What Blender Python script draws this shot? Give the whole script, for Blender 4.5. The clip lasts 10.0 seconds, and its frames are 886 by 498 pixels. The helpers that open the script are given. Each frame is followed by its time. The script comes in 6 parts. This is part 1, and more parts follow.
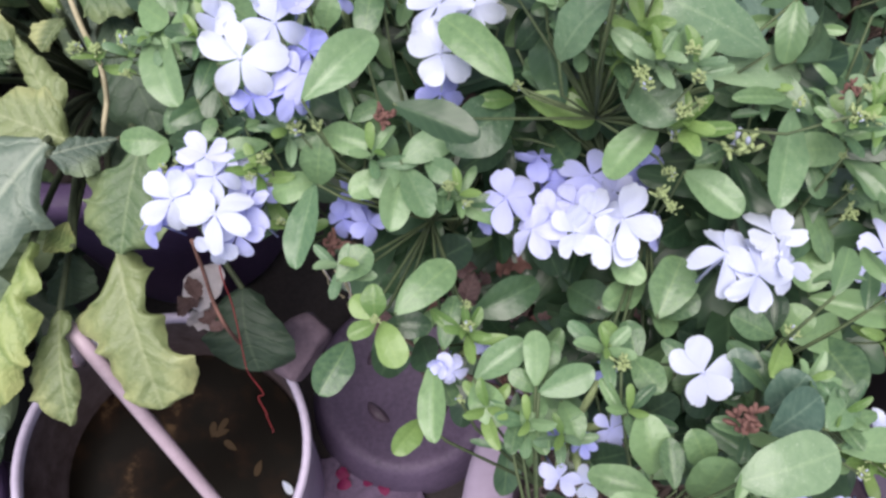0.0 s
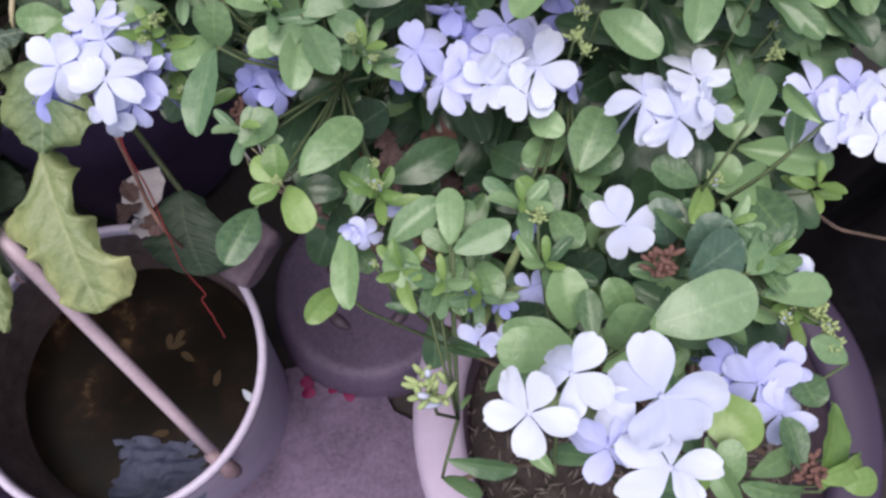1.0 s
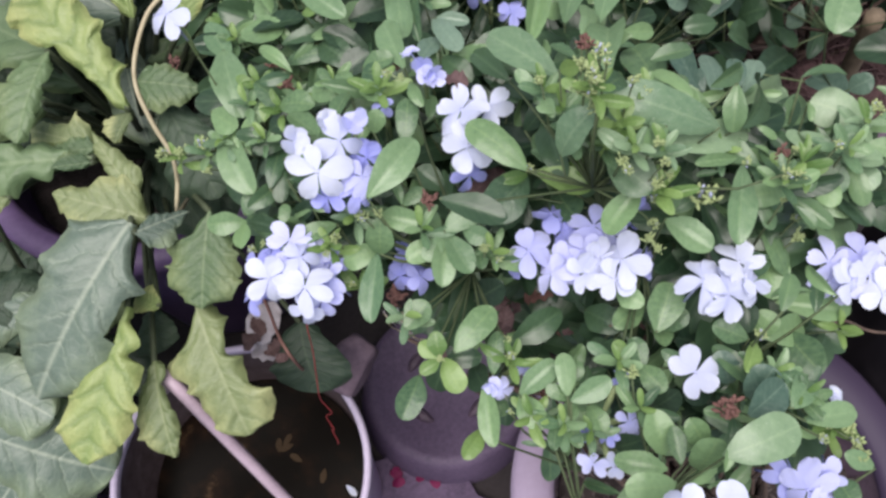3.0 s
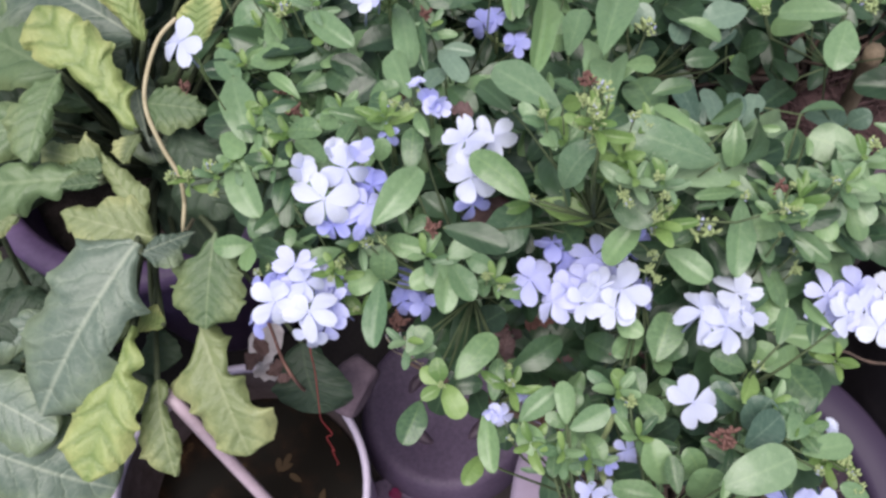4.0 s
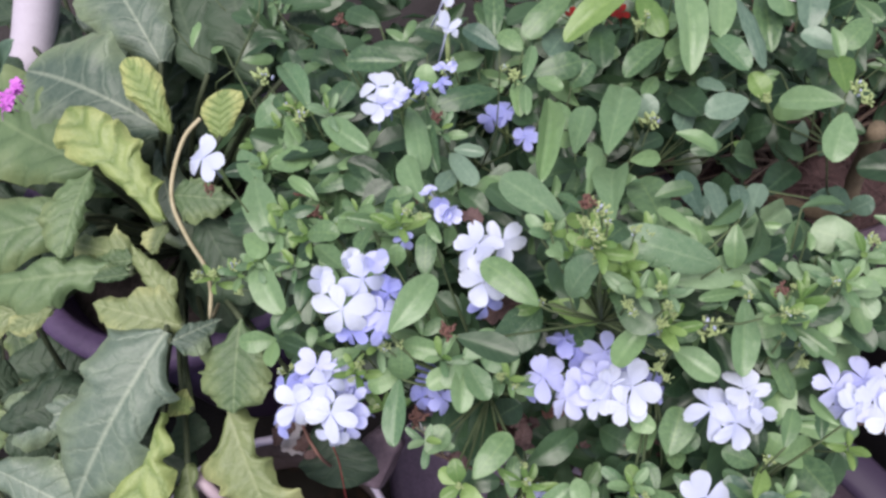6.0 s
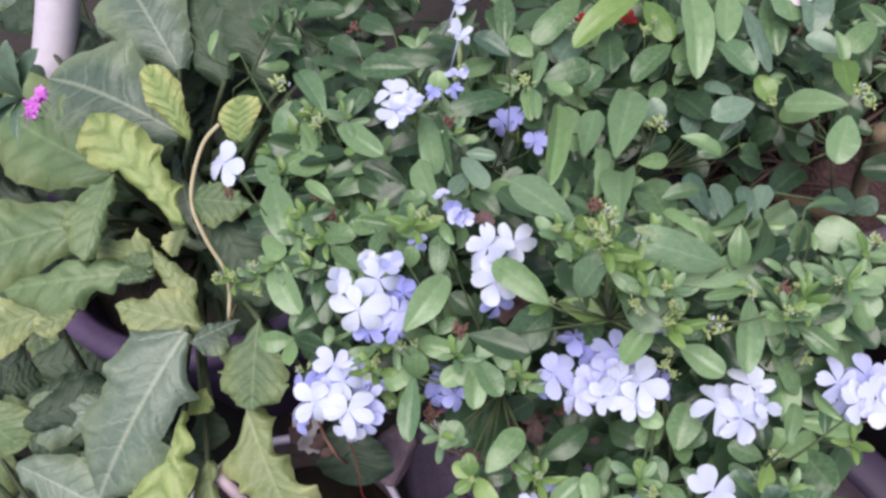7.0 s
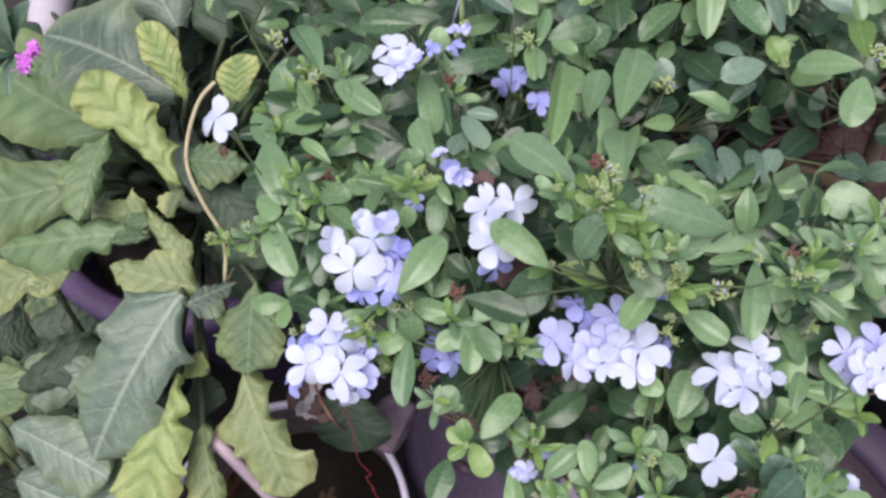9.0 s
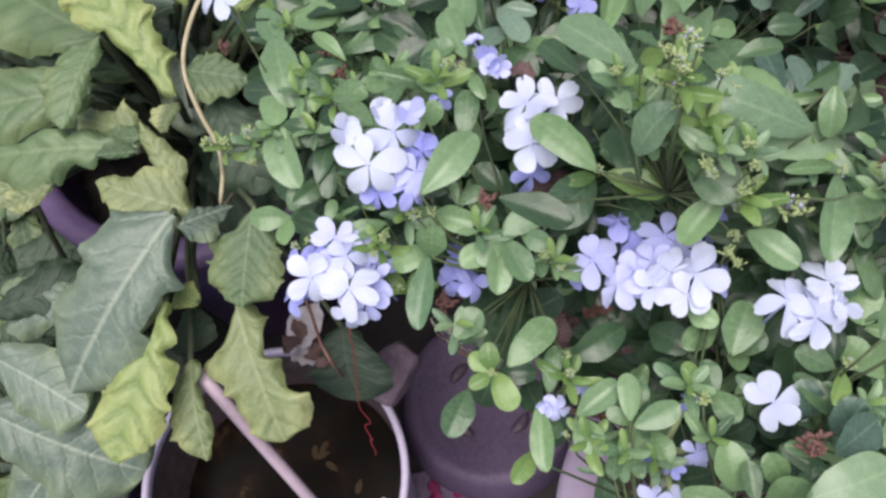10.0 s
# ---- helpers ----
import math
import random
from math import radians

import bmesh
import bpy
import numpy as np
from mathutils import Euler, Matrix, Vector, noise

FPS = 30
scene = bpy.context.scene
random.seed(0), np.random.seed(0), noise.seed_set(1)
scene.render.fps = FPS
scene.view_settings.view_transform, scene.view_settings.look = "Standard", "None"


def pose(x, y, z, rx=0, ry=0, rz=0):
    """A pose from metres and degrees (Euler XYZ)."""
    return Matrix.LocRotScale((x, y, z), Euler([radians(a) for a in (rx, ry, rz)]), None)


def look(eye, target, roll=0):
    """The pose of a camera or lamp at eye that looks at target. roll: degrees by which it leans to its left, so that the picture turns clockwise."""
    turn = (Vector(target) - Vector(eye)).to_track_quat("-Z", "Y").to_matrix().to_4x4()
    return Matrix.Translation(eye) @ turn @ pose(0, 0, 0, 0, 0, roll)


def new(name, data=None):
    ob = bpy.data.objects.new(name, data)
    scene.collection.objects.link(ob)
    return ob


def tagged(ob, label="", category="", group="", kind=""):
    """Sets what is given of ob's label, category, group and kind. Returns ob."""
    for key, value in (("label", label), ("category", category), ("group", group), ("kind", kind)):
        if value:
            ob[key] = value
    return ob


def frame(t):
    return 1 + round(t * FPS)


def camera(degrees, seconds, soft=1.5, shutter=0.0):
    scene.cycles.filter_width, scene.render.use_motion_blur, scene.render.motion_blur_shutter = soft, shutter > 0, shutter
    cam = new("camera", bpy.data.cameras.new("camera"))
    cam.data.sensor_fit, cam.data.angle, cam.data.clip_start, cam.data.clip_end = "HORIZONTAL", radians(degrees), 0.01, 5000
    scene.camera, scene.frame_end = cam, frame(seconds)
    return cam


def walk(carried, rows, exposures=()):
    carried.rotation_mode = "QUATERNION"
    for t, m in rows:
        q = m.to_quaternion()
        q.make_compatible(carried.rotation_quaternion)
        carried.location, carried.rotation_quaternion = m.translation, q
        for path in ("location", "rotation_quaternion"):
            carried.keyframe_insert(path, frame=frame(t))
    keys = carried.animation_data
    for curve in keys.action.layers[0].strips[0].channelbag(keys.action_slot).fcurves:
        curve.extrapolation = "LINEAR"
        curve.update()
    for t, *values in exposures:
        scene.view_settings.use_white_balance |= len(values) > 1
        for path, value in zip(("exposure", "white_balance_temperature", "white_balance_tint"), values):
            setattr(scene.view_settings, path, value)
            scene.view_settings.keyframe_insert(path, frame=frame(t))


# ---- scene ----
cam = camera(54.39, 10.0, soft=2.8)
PATH = [
    (0, (-0.0000, -0.0000, 1.1501), (-0.0000, 0.4067, 0.2366), 0.00),
    (0.5, (0.0248, 0.0104, 1.1461), (0.0302, 0.4148, 0.2316), -0.16),
    (1, (0.0264, -0.0184, 1.1248), (0.0501, 0.3059, 0.1791), 1.59),
    (1.5, (0.0323, -0.0015, 1.1840), (0.0506, 0.3232, 0.2383), -3.54),
    (2, (0.0077, -0.0090, 1.2248), (0.0079, 0.3421, 0.2884), -7.52),
    (2.5, (-0.0130, -0.0110, 1.2485), (-0.0257, 0.3657, 0.3222), -8.73),
    (4, (-0.0128, -0.0096, 1.2667), (-0.0276, 0.4051, 0.3568), -6.99),
    (4.5, (-0.0149, -0.0021, 1.2852), (-0.0429, 0.4144, 0.3765), -8.97),
    (5, (-0.0086, 0.0153, 1.2987), (-0.0442, 0.4390, 0.3937), -10.41),
    (5.5, (-0.0029, 0.0164, 1.2950), (-0.0373, 0.4681, 0.4035), -10.45),
    (7, (-0.0009, 0.0065, 1.3127), (-0.0560, 0.4670, 0.4267), -13.11),
    (7.5, (-0.0121, 0.0092, 1.3141), (-0.0708, 0.4677, 0.4274), -12.80),
    (8, (-0.0094, 0.0047, 1.3079), (-0.0631, 0.4583, 0.4184), -11.90),
    (8.5, (0.0024, 0.0013, 1.2925), (-0.0470, 0.4305, 0.3906), -12.03),
    (9, (0.0028, 0.0071, 1.2961), (-0.0633, 0.4391, 0.3966), -14.03),
    (9.5, (-0.0071, 0.0020, 1.2912), (-0.0789, 0.4275, 0.3891), -13.48),
    (10, (-0.0198, -0.0002, 1.2244), (-0.0844, 0.4095, 0.3145), -11.72),
]
walk(cam, [(t, look(eye, target, roll)) for t, eye, target, roll in PATH], ((0.0, 0.80), (0.5, 0.66), (1.0, 0.58), (2.5, 0.66), (4.0, 0.64), (10.0, 0.64)))

# ---- world and light: open shade under a bright, even sky ----
world = bpy.data.worlds.new("sky")
scene.world = world
world.use_nodes = True
wn, wl = world.node_tree.nodes, world.node_tree.links
sky = wn.new("ShaderNodeTexSky")
sky.sky_type, sky.sun_disc = "NISHITA", False
sky.sun_elevation, sky.sun_rotation = radians(76), radians(203)
pale = wn.new("ShaderNodeHueSaturation")  # thin cloud takes most of the blue out of the sky
pale.inputs["Saturation"].default_value = 0.55
wl.new(sky.outputs[0], pale.inputs["Color"])
wl.new(pale.outputs[0], wn["Background"].inputs[0])
wn["Background"].inputs[1].default_value = 0.08
sun_data = bpy.data.lights.new("sun", "SUN")
sun_data.energy, sun_data.angle, sun_data.color = 3.5, radians(50), (1.0, 0.94, 0.88)
scene.view_settings.exposure = 0.62
sun = new("sun", sun_data)
sun.matrix_world = look((-0.3, -0.5, 3.0), (0.0, 0.2, 0.0))


# ---- materials ----
def shader(name):
    m = bpy.data.materials.new(name)
    m.use_nodes = True
    nt = m.node_tree
    return m, nt.nodes, nt.links, nt.nodes["Principled BSDF"]


def ramp(n, l, source, stops):
    r = n.new("ShaderNodeValToRGB")
    while len(r.color_ramp.elements) < len(stops):
        r.color_ramp.elements.new(0.5)
    for e, (at, c) in zip(r.color_ramp.elements, stops):
        e.position, e.color = at, (*c, 1)
    l.new(source, r.inputs[0])
    return r.outputs[0]


def grain(n, l, scale, detail=4, rough=0.6, coord="Object"):
    tc, nz = n.new("ShaderNodeTexCoord"), n.new("ShaderNodeTexNoise")
    nz.inputs["Scale"].default_value, nz.inputs["Detail"].default_value, nz.inputs["Roughness"].default_value = scale, detail, rough
    l.new(tc.outputs[coord], nz.inputs["Vector"])
    return nz.outputs["Fac"]


def mix(n, l, fac, a, b, mode="MIX"):
    m = n.new("ShaderNodeMix")
    m.data_type, m.blend_type = "RGBA", mode
    for socket, v in ((m.inputs[0], fac), (m.inputs[6], a), (m.inputs[7], b)):
        if isinstance(v, (int, float)):
            socket.default_value = v
        elif isinstance(v, tuple):
            socket.default_value = (*v, 1)
        else:
            l.new(v, socket)
    return m.outputs[2]


def calc(n, l, op, a, b=0.0, c=0.0):
    m = n.new("ShaderNodeMath")
    m.operation = op
    for socket, v in zip(m.inputs, (a, b, c)):
        if isinstance(v, (int, float)):
            socket.default_value = v
        else:
            l.new(v, socket)
    return m.outputs[0]


def bump(n, l, b, height, strength, distance):
    k = n.new("ShaderNodeBump")
    k.inputs["Strength"].default_value, k.inputs["Distance"].default_value = strength, distance
    l.new(height, k.inputs["Height"])
    l.new(k.outputs[0], b.inputs["Normal"])


def rough_stuff(name, dark, light, scale, roughness=0.8, relief=0.5, depth=0.002, fine=6.0, spec=0.5):
    """Two scales of colour and relief in object space."""
    m, n, l, b = shader(name)
    big, small = grain(n, l, scale), grain(n, l, scale * fine, 6, 0.7)
    both = calc(n, l, "MULTIPLY_ADD", small, 0.5, calc(n, l, "MULTIPLY", big, 0.5))
    l.new(ramp(n, l, both, ((0.32, dark), (0.68, light))), b.inputs["Base Color"])
    b.inputs["Roughness"].default_value = roughness
    b.inputs["Specular IOR Level"].default_value = spec
    bump(n, l, b, both, relief, depth)
    return m


def leaf_stuff(name, dark, light, rib, veins, edge=None, contrast=0.5, roughness=0.38, through_light=0.18, blotch=14.0, spots=None, relief_strength=0.22, vein_relief=0.12, fine=3.0, rib_width=0.05, net=0.0, rib_mix=0.42, vein_tone=None):
    """A leaf: midrib and slanting veins along its own UV, a net of small veins, blotches, tone from leaf to leaf, some light let through."""
    m, n, l, b = shader(name)
    isle = n.new("ShaderNodeNewGeometry")
    uv, sep, info = n.new("ShaderNodeUVMap"), n.new("ShaderNodeSeparateXYZ"), n.new("ShaderNodeObjectInfo")
    l.new(uv.outputs[0], sep.inputs[0])
    u, v = sep.outputs[0], sep.outputs[1]
    side = calc(n, l, "ABSOLUTE", calc(n, l, "SUBTRACT", u, 0.5))
    nz = grain(n, l, blotch, 4, 0.6)
    wob = calc(n, l, "MULTIPLY_ADD", nz, 0.10, v)
    wave = calc(n, l, "SINE", calc(n, l, "MULTIPLY", calc(n, l, "SUBTRACT", wob, calc(n, l, "MULTIPLY", side, 0.55)), veins * 6.2832))
    vein = calc(n, l, "POWER", calc(n, l, "MULTIPLY_ADD", wave, 0.5, 0.5), fine)
    tone = calc(n, l, "MULTIPLY_ADD", calc(n, l, "FRACT", calc(n, l, "ADD", info.outputs["Random"], isle.outputs["Random Per Island"])), 0.75, calc(n, l, "MULTIPLY_ADD", nz, 0.7, -0.22))
    speck = grain(n, l, blotch * 7, 5, 0.7)
    col = ramp(n, l, calc(n, l, "MULTIPLY_ADD", speck, 0.5, calc(n, l, "SUBTRACT", tone, 0.25)), ((0.10, dark), (0.85, light)))
    if edge:
        w = calc(n, l, "MULTIPLY_ADD", side, 2.1, calc(n, l, "MULTIPLY_ADD", nz, 0.7, calc(n, l, "MULTIPLY_ADD", v, 0.8, -1.2)))
        fe = n.new("ShaderNodeClamp")
        l.new(calc(n, l, "MULTIPLY", w, 1.6), fe.inputs[0])
        col = mix(n, l, fe.outputs[0], col, edge)
    col = mix(n, l, calc(n, l, "MULTIPLY", vein, contrast), col, vein_tone or (rib if not edge else dark))
    swell = None
    if net:
        tc, vo, ds, away = n.new("ShaderNodeTexCoord"), n.new("ShaderNodeTexVoronoi"), n.new("ShaderNodeMix"), n.new("ShaderNodeMapRange")
        warp = n.new("ShaderNodeTexNoise")
        warp.inputs["Scale"].default_value = 5.0
        ds.data_type = "VECTOR"
        ds.inputs[0].default_value = 0.09
        l.new(tc.outputs["Object"], warp.inputs["Vector"])
        l.new(tc.outputs["Object"], ds.inputs[4])
        l.new(warp.outputs["Color"], ds.inputs[5])
        vo.feature = "DISTANCE_TO_EDGE"
        vo.inputs["Scale"].default_value = 19.0
        l.new(ds.outputs[1], vo.inputs["Vector"])
        away.inputs[2].default_value, away.inputs[3].default_value, away.inputs[4].default_value = 0.16, 1.0, 0.0
        l.new(vo.outputs["Distance"], away.inputs[0])
        swell = away.outputs[0]
        col = mix(n, l, calc(n, l, "MULTIPLY", swell, net), col, rib if not edge or net < 0.15 else dark)
    mid = n.new("ShaderNodeMapRange")
    mid.inputs[1].default_value, mid.inputs[2].default_value, mid.inputs[3].default_value, mid.inputs[4].default_value = 0.006, rib_width, rib_mix, 0.0
    l.new(side, mid.inputs[0])
    col = mix(n, l, mid.outputs[0], col, rib)
    if spots:
        sp = n.new("ShaderNodeMapRange")
        sp.inputs[1].default_value, sp.inputs[2].default_value, sp.inputs[4].default_value = 0.66, 0.72, 0.7
        l.new(grain(n, l, 60.0, 2, 0.5), sp.inputs[0])
        col = mix(n, l, sp.outputs[0], col, spots)
    l.new(col, b.inputs["Base Color"])
    l.new(calc(n, l, "MULTIPLY_ADD", nz, 0.3, roughness - 0.15), b.inputs["Roughness"])
    b.inputs["Specular IOR Level"].default_value = 0.5
    relief = calc(n, l, "MULTIPLY_ADD", vein, -vein_relief, calc(n, l, "MULTIPLY", nz, 0.6))
    if swell:
        relief = calc(n, l, "MULTIPLY_ADD", swell, -0.10, relief)
    bump(n, l, b, relief, relief_strength, 0.0012 if not net else 0.0025)
    tr, ms = n.new("ShaderNodeBsdfTranslucent"), n.new("ShaderNodeMixShader")
    l.new(mix(n, l, 1.0, col, (1.0, 1.1, 0.5), "MULTIPLY"), tr.inputs[0])
    ms.inputs[0].default_value = through_light
    l.new(b.outputs[0], ms.inputs[1])
    l.new(tr.outputs[0], ms.inputs[2])
    l.new(ms.outputs[0], n["Material Output"].inputs[0])
    return m


def petal_stuff(name, centre, outer, line):
    m, n, l, b = shader(name)
    uv, sep, info = n.new("ShaderNodeUVMap"), n.new("ShaderNodeSeparateXYZ"), n.new("ShaderNodeObjectInfo")
    l.new(uv.outputs[0], sep.inputs[0])
    u, v = sep.outputs[0], sep.outputs[1]
    side = calc(n, l, "ABSOLUTE", calc(n, l, "SUBTRACT", u, 0.5))
    nz = grain(n, l, 90.0, 3, 0.6)
    col = ramp(n, l, calc(n, l, "MULTIPLY_ADD", nz, 0.4, calc(n, l, "MULTIPLY_ADD", info.outputs["Random"], 0.4, calc(n, l, "MULTIPLY", v, 0.4))), ((0.2, centre), (0.85, outer)))
    mid = n.new("ShaderNodeMapRange")
    mid.inputs[1].default_value, mid.inputs[2].default_value, mid.inputs[3].default_value, mid.inputs[4].default_value = 0.01, 0.08, 0.14, 0.0
    l.new(side, mid.inputs[0])
    col = mix(n, l, calc(n, l, "MULTIPLY", mid.outputs[0], calc(n, l, "SUBTRACT", 1.0, v)), col, line)
    l.new(col, b.inputs["Base Color"])
    b.inputs["Roughness"].default_value = 0.6
    b.inputs["Specular IOR Level"].default_value = 0.25
    bump(n, l, b, nz, 0.3, 0.0006)
    tr, ms = n.new("ShaderNodeBsdfTranslucent"), n.new("ShaderNodeMixShader")
    l.new(col, tr.inputs[0])
    ms.inputs[0].default_value = 0.3
    l.new(b.outputs[0], ms.inputs[1])
    l.new(tr.outputs[0], ms.inputs[2])
    l.new(ms.outputs[0], n["Material Output"].inputs[0])
    return m


M_LEAF = leaf_stuff("plumbago leaf", (0.0412, 0.086, 0.0497), (0.176, 0.28, 0.136), (0.265, 0.37, 0.156), 7, contrast=0.05, relief_strength=0.3, vein_relief=0.08, roughness=0.34, rib_width=0.04, rib_mix=0.24)
# Darker copy of the leaf; under-storey shade is put into its colour.
M_LEAF_SHADED = leaf_stuff("shaded plumbago leaf", (0.0147, 0.035, 0.0202), (0.049, 0.092, 0.0478), (0.147, 0.23, 0.12), 7, contrast=0.05, relief_strength=0.3, vein_relief=0.08, roughness=0.34, rib_width=0.04, rib_mix=0.24, through_light=0.12)
M_LEAF_YOUNG = leaf_stuff("young plumbago leaf", (0.108, 0.2, 0.0644), (0.23, 0.345, 0.12), (0.333, 0.44, 0.175), 7, contrast=0.05, relief_strength=0.3, vein_relief=0.08, roughness=0.34, rib_width=0.04, rib_mix=0.24, through_light=0.35)
M_LEAF_PALE = leaf_stuff("dusty plumbago leaf", (0.0882, 0.165, 0.092), (0.186, 0.285, 0.152), (0.294, 0.39, 0.221), 7, contrast=0.05, relief_strength=0.3, vein_relief=0.08, roughness=0.34, rib_width=0.04, rib_mix=0.24, spots=(0.36, 0.42, 0.32))
M_LEAF_BLUISH = leaf_stuff("bluish plumbago leaf", (0.052, 0.098, 0.078), (0.165, 0.24, 0.185), (0.27, 0.36, 0.27), 7, contrast=0.05, relief_strength=0.3, vein_relief=0.08, roughness=0.34, rib_width=0.04, rib_mix=0.24)
# Paler base colour paints in a silvery sheen; the spots are dust.
M_LEAF_SHEEN = leaf_stuff("dusty plumbago leaf with painted sheen", (0.106, 0.182, 0.11), (0.206, 0.298, 0.179), (0.333, 0.43, 0.267), 7, contrast=0.05, relief_strength=0.35, vein_relief=0.08, roughness=0.34, rib_width=0.05, rib_mix=0.24, spots=(0.42, 0.47, 0.40))
M_LEAF_SPECK = leaf_stuff("dark speckled plumbago leaf", (0.035, 0.075, 0.046), (0.10, 0.165, 0.09), (0.2, 0.29, 0.16), 7, contrast=0.05, relief_strength=0.35, vein_relief=0.08, roughness=0.34, rib_width=0.04, rib_mix=0.24, spots=(0.34, 0.40, 0.33))
M_GERB = leaf_stuff("gerbera leaf", (0.046, 0.085, 0.04), (0.122, 0.183, 0.09), (0.21, 0.27, 0.15), 6, contrast=0.36, roughness=0.5, relief_strength=0.6, vein_relief=0.35, fine=5.0, rib_width=0.03, net=0.03, edge=(0.172, 0.22, 0.108), vein_tone=(0.068, 0.115, 0.055))
M_GERB_BLUE = leaf_stuff("grey-green gerbera leaf", (0.05, 0.082, 0.066), (0.135, 0.18, 0.148), (0.40, 0.44, 0.36), 6, contrast=0.3, roughness=0.44, relief_strength=0.6, vein_relief=0.35, fine=22.0, rib_width=0.028, net=0.06, rib_mix=0.42, edge=(0.175, 0.225, 0.145), vein_tone=(0.24, 0.29, 0.23))
M_GERB_YELLOW = leaf_stuff("yellowing gerbera leaf", (0.16, 0.225, 0.075), (0.29, 0.345, 0.135), (0.13, 0.20, 0.06), 6, contrast=0.5, roughness=0.5, edge=(0.42, 0.44, 0.19), relief_strength=0.7, vein_relief=0.5, fine=4.5, rib_width=0.06, net=0.05, vein_tone=(0.10, 0.165, 0.05))
M_GERB_PALE = leaf_stuff("pale gerbera leaf", (0.085, 0.12, 0.052), (0.185, 0.225, 0.105), (0.30, 0.33, 0.19), 6, contrast=0.36, roughness=0.48, edge=(0.35, 0.37, 0.185), relief_strength=0.6, vein_relief=0.35, fine=5.0, rib_width=0.03, net=0.03, vein_tone=(0.12, 0.16, 0.07))
# Gerbera leaf again in near-black green, shade put into the colour.
M_GERB_SHADED = leaf_stuff("shaded gerbera leaf", (0.014, 0.03, 0.02), (0.045, 0.074, 0.046), (0.085, 0.12, 0.075), 6, contrast=0.14, roughness=0.6, relief_strength=0.6, vein_relief=0.35, fine=12.0, rib_width=0.03, net=0.03)
M_PETAL = petal_stuff("white plumbago petal", (0.49, 0.525, 0.80), (0.675, 0.705, 0.86), (0.48, 0.48, 0.80))
M_PETAL_MID = petal_stuff("lavender plumbago petal", (0.40, 0.42, 0.82), (0.60, 0.62, 0.92), (0.32, 0.31, 0.70))
M_PETAL_BLUE = petal_stuff("blue plumbago petal", (0.25, 0.27, 0.70), (0.43, 0.45, 0.86), (0.2, 0.18, 0.58))
M_MAGENTA = petal_stuff("magenta petal", (0.5, 0.09, 0.55), (0.7, 0.24, 0.76), (0.4, 0.04, 0.42))
M_BUD = rough_stuff("green-yellow calyx", (0.24, 0.32, 0.13), (0.45, 0.52, 0.27), 120, 0.6)
# Olive stalk colour lowered to look shaded under the leaves.
M_PETIOLE_SHADED = rough_stuff("shaded olive gerbera stalk", (0.02, 0.03, 0.016), (0.06, 0.075, 0.038), 60, 0.7)
M_STEM = rough_stuff("green stem", (0.035, 0.06, 0.028), (0.11, 0.14, 0.065), 60, 0.7)
M_WOODY = rough_stuff("brown twig", (0.05, 0.035, 0.03), (0.14, 0.09, 0.075), 70, 0.9)
M_STALK = rough_stuff("pale dry stalk", (0.28, 0.24, 0.15), (0.48, 0.42, 0.30), 50, 0.7)
M_DEAD = leaf_stuff("dead maroon-brown leaf", (0.045, 0.024, 0.028), (0.135, 0.078, 0.082), (0.16, 0.10, 0.10), 6, contrast=0.3, roughness=0.8, through_light=0.1)
M_RUST = rough_stuff("rust-red dried calyx", (0.10, 0.045, 0.042), (0.23, 0.115, 0.10), 90, 0.85)
M_ROT = rough_stuff("rotting wet leaf", (0.022, 0.014, 0.009), (0.065, 0.043, 0.026), 60, 0.8, spec=0.1)
M_STICK = rough_stuff("weathered tan wood", (0.085, 0.062, 0.042), (0.20, 0.15, 0.105), 60, 0.85)
M_CONCRETE = rough_stuff("weathered cement", (0.042, 0.028, 0.056), (0.165, 0.115, 0.195), 14, 0.9, 0.6, 0.002, 12)
# Ground colour lowered to near black for the shade between the pots.
M_GROUND = rough_stuff("dirty ground with shade in its colour", (0.012, 0.009, 0.010), (0.036, 0.028, 0.032), 11, 0.95, 0.7, 0.004, 14)
M_BUCKET = rough_stuff("greyish lilac plastic", (0.33, 0.28, 0.40), (0.50, 0.44, 0.59), 9, 0.5, 0.2, 0.0006, 18)
# Inner plastic darkened for brown stain and for the shade inside the bucket.
M_BUCKET_IN = rough_stuff("stained and shaded inner plastic", (0.032, 0.02, 0.018), (0.14, 0.105, 0.12), 8, 0.55, 0.2, 0.0006, 8)
M_LUG = rough_stuff("dull mauve plastic", (0.13, 0.08, 0.10), (0.26, 0.18, 0.22), 30, 0.6, 0.3, 0.0008)
M_HANDLE = rough_stuff("pinkish lilac handle", (0.36, 0.27, 0.34), (0.50, 0.39, 0.48), 30, 0.5, 0.2, 0.0005)


def side_shaded_pot():
    """Dusty mauve plastic, painted towards dark purple on the +x side for shade."""
    m, n, l, b = shader("mauve plastic shaded on one side")
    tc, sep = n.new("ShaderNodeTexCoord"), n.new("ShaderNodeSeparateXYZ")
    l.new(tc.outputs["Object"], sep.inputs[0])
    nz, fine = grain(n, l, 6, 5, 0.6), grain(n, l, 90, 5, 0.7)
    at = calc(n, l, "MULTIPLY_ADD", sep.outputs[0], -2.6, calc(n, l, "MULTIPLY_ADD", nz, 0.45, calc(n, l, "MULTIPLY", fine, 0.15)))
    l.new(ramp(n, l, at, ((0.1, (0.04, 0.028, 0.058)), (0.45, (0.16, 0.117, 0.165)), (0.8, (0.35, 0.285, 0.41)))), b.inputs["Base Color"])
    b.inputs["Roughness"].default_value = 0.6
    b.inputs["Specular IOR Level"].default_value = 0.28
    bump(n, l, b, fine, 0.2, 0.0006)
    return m


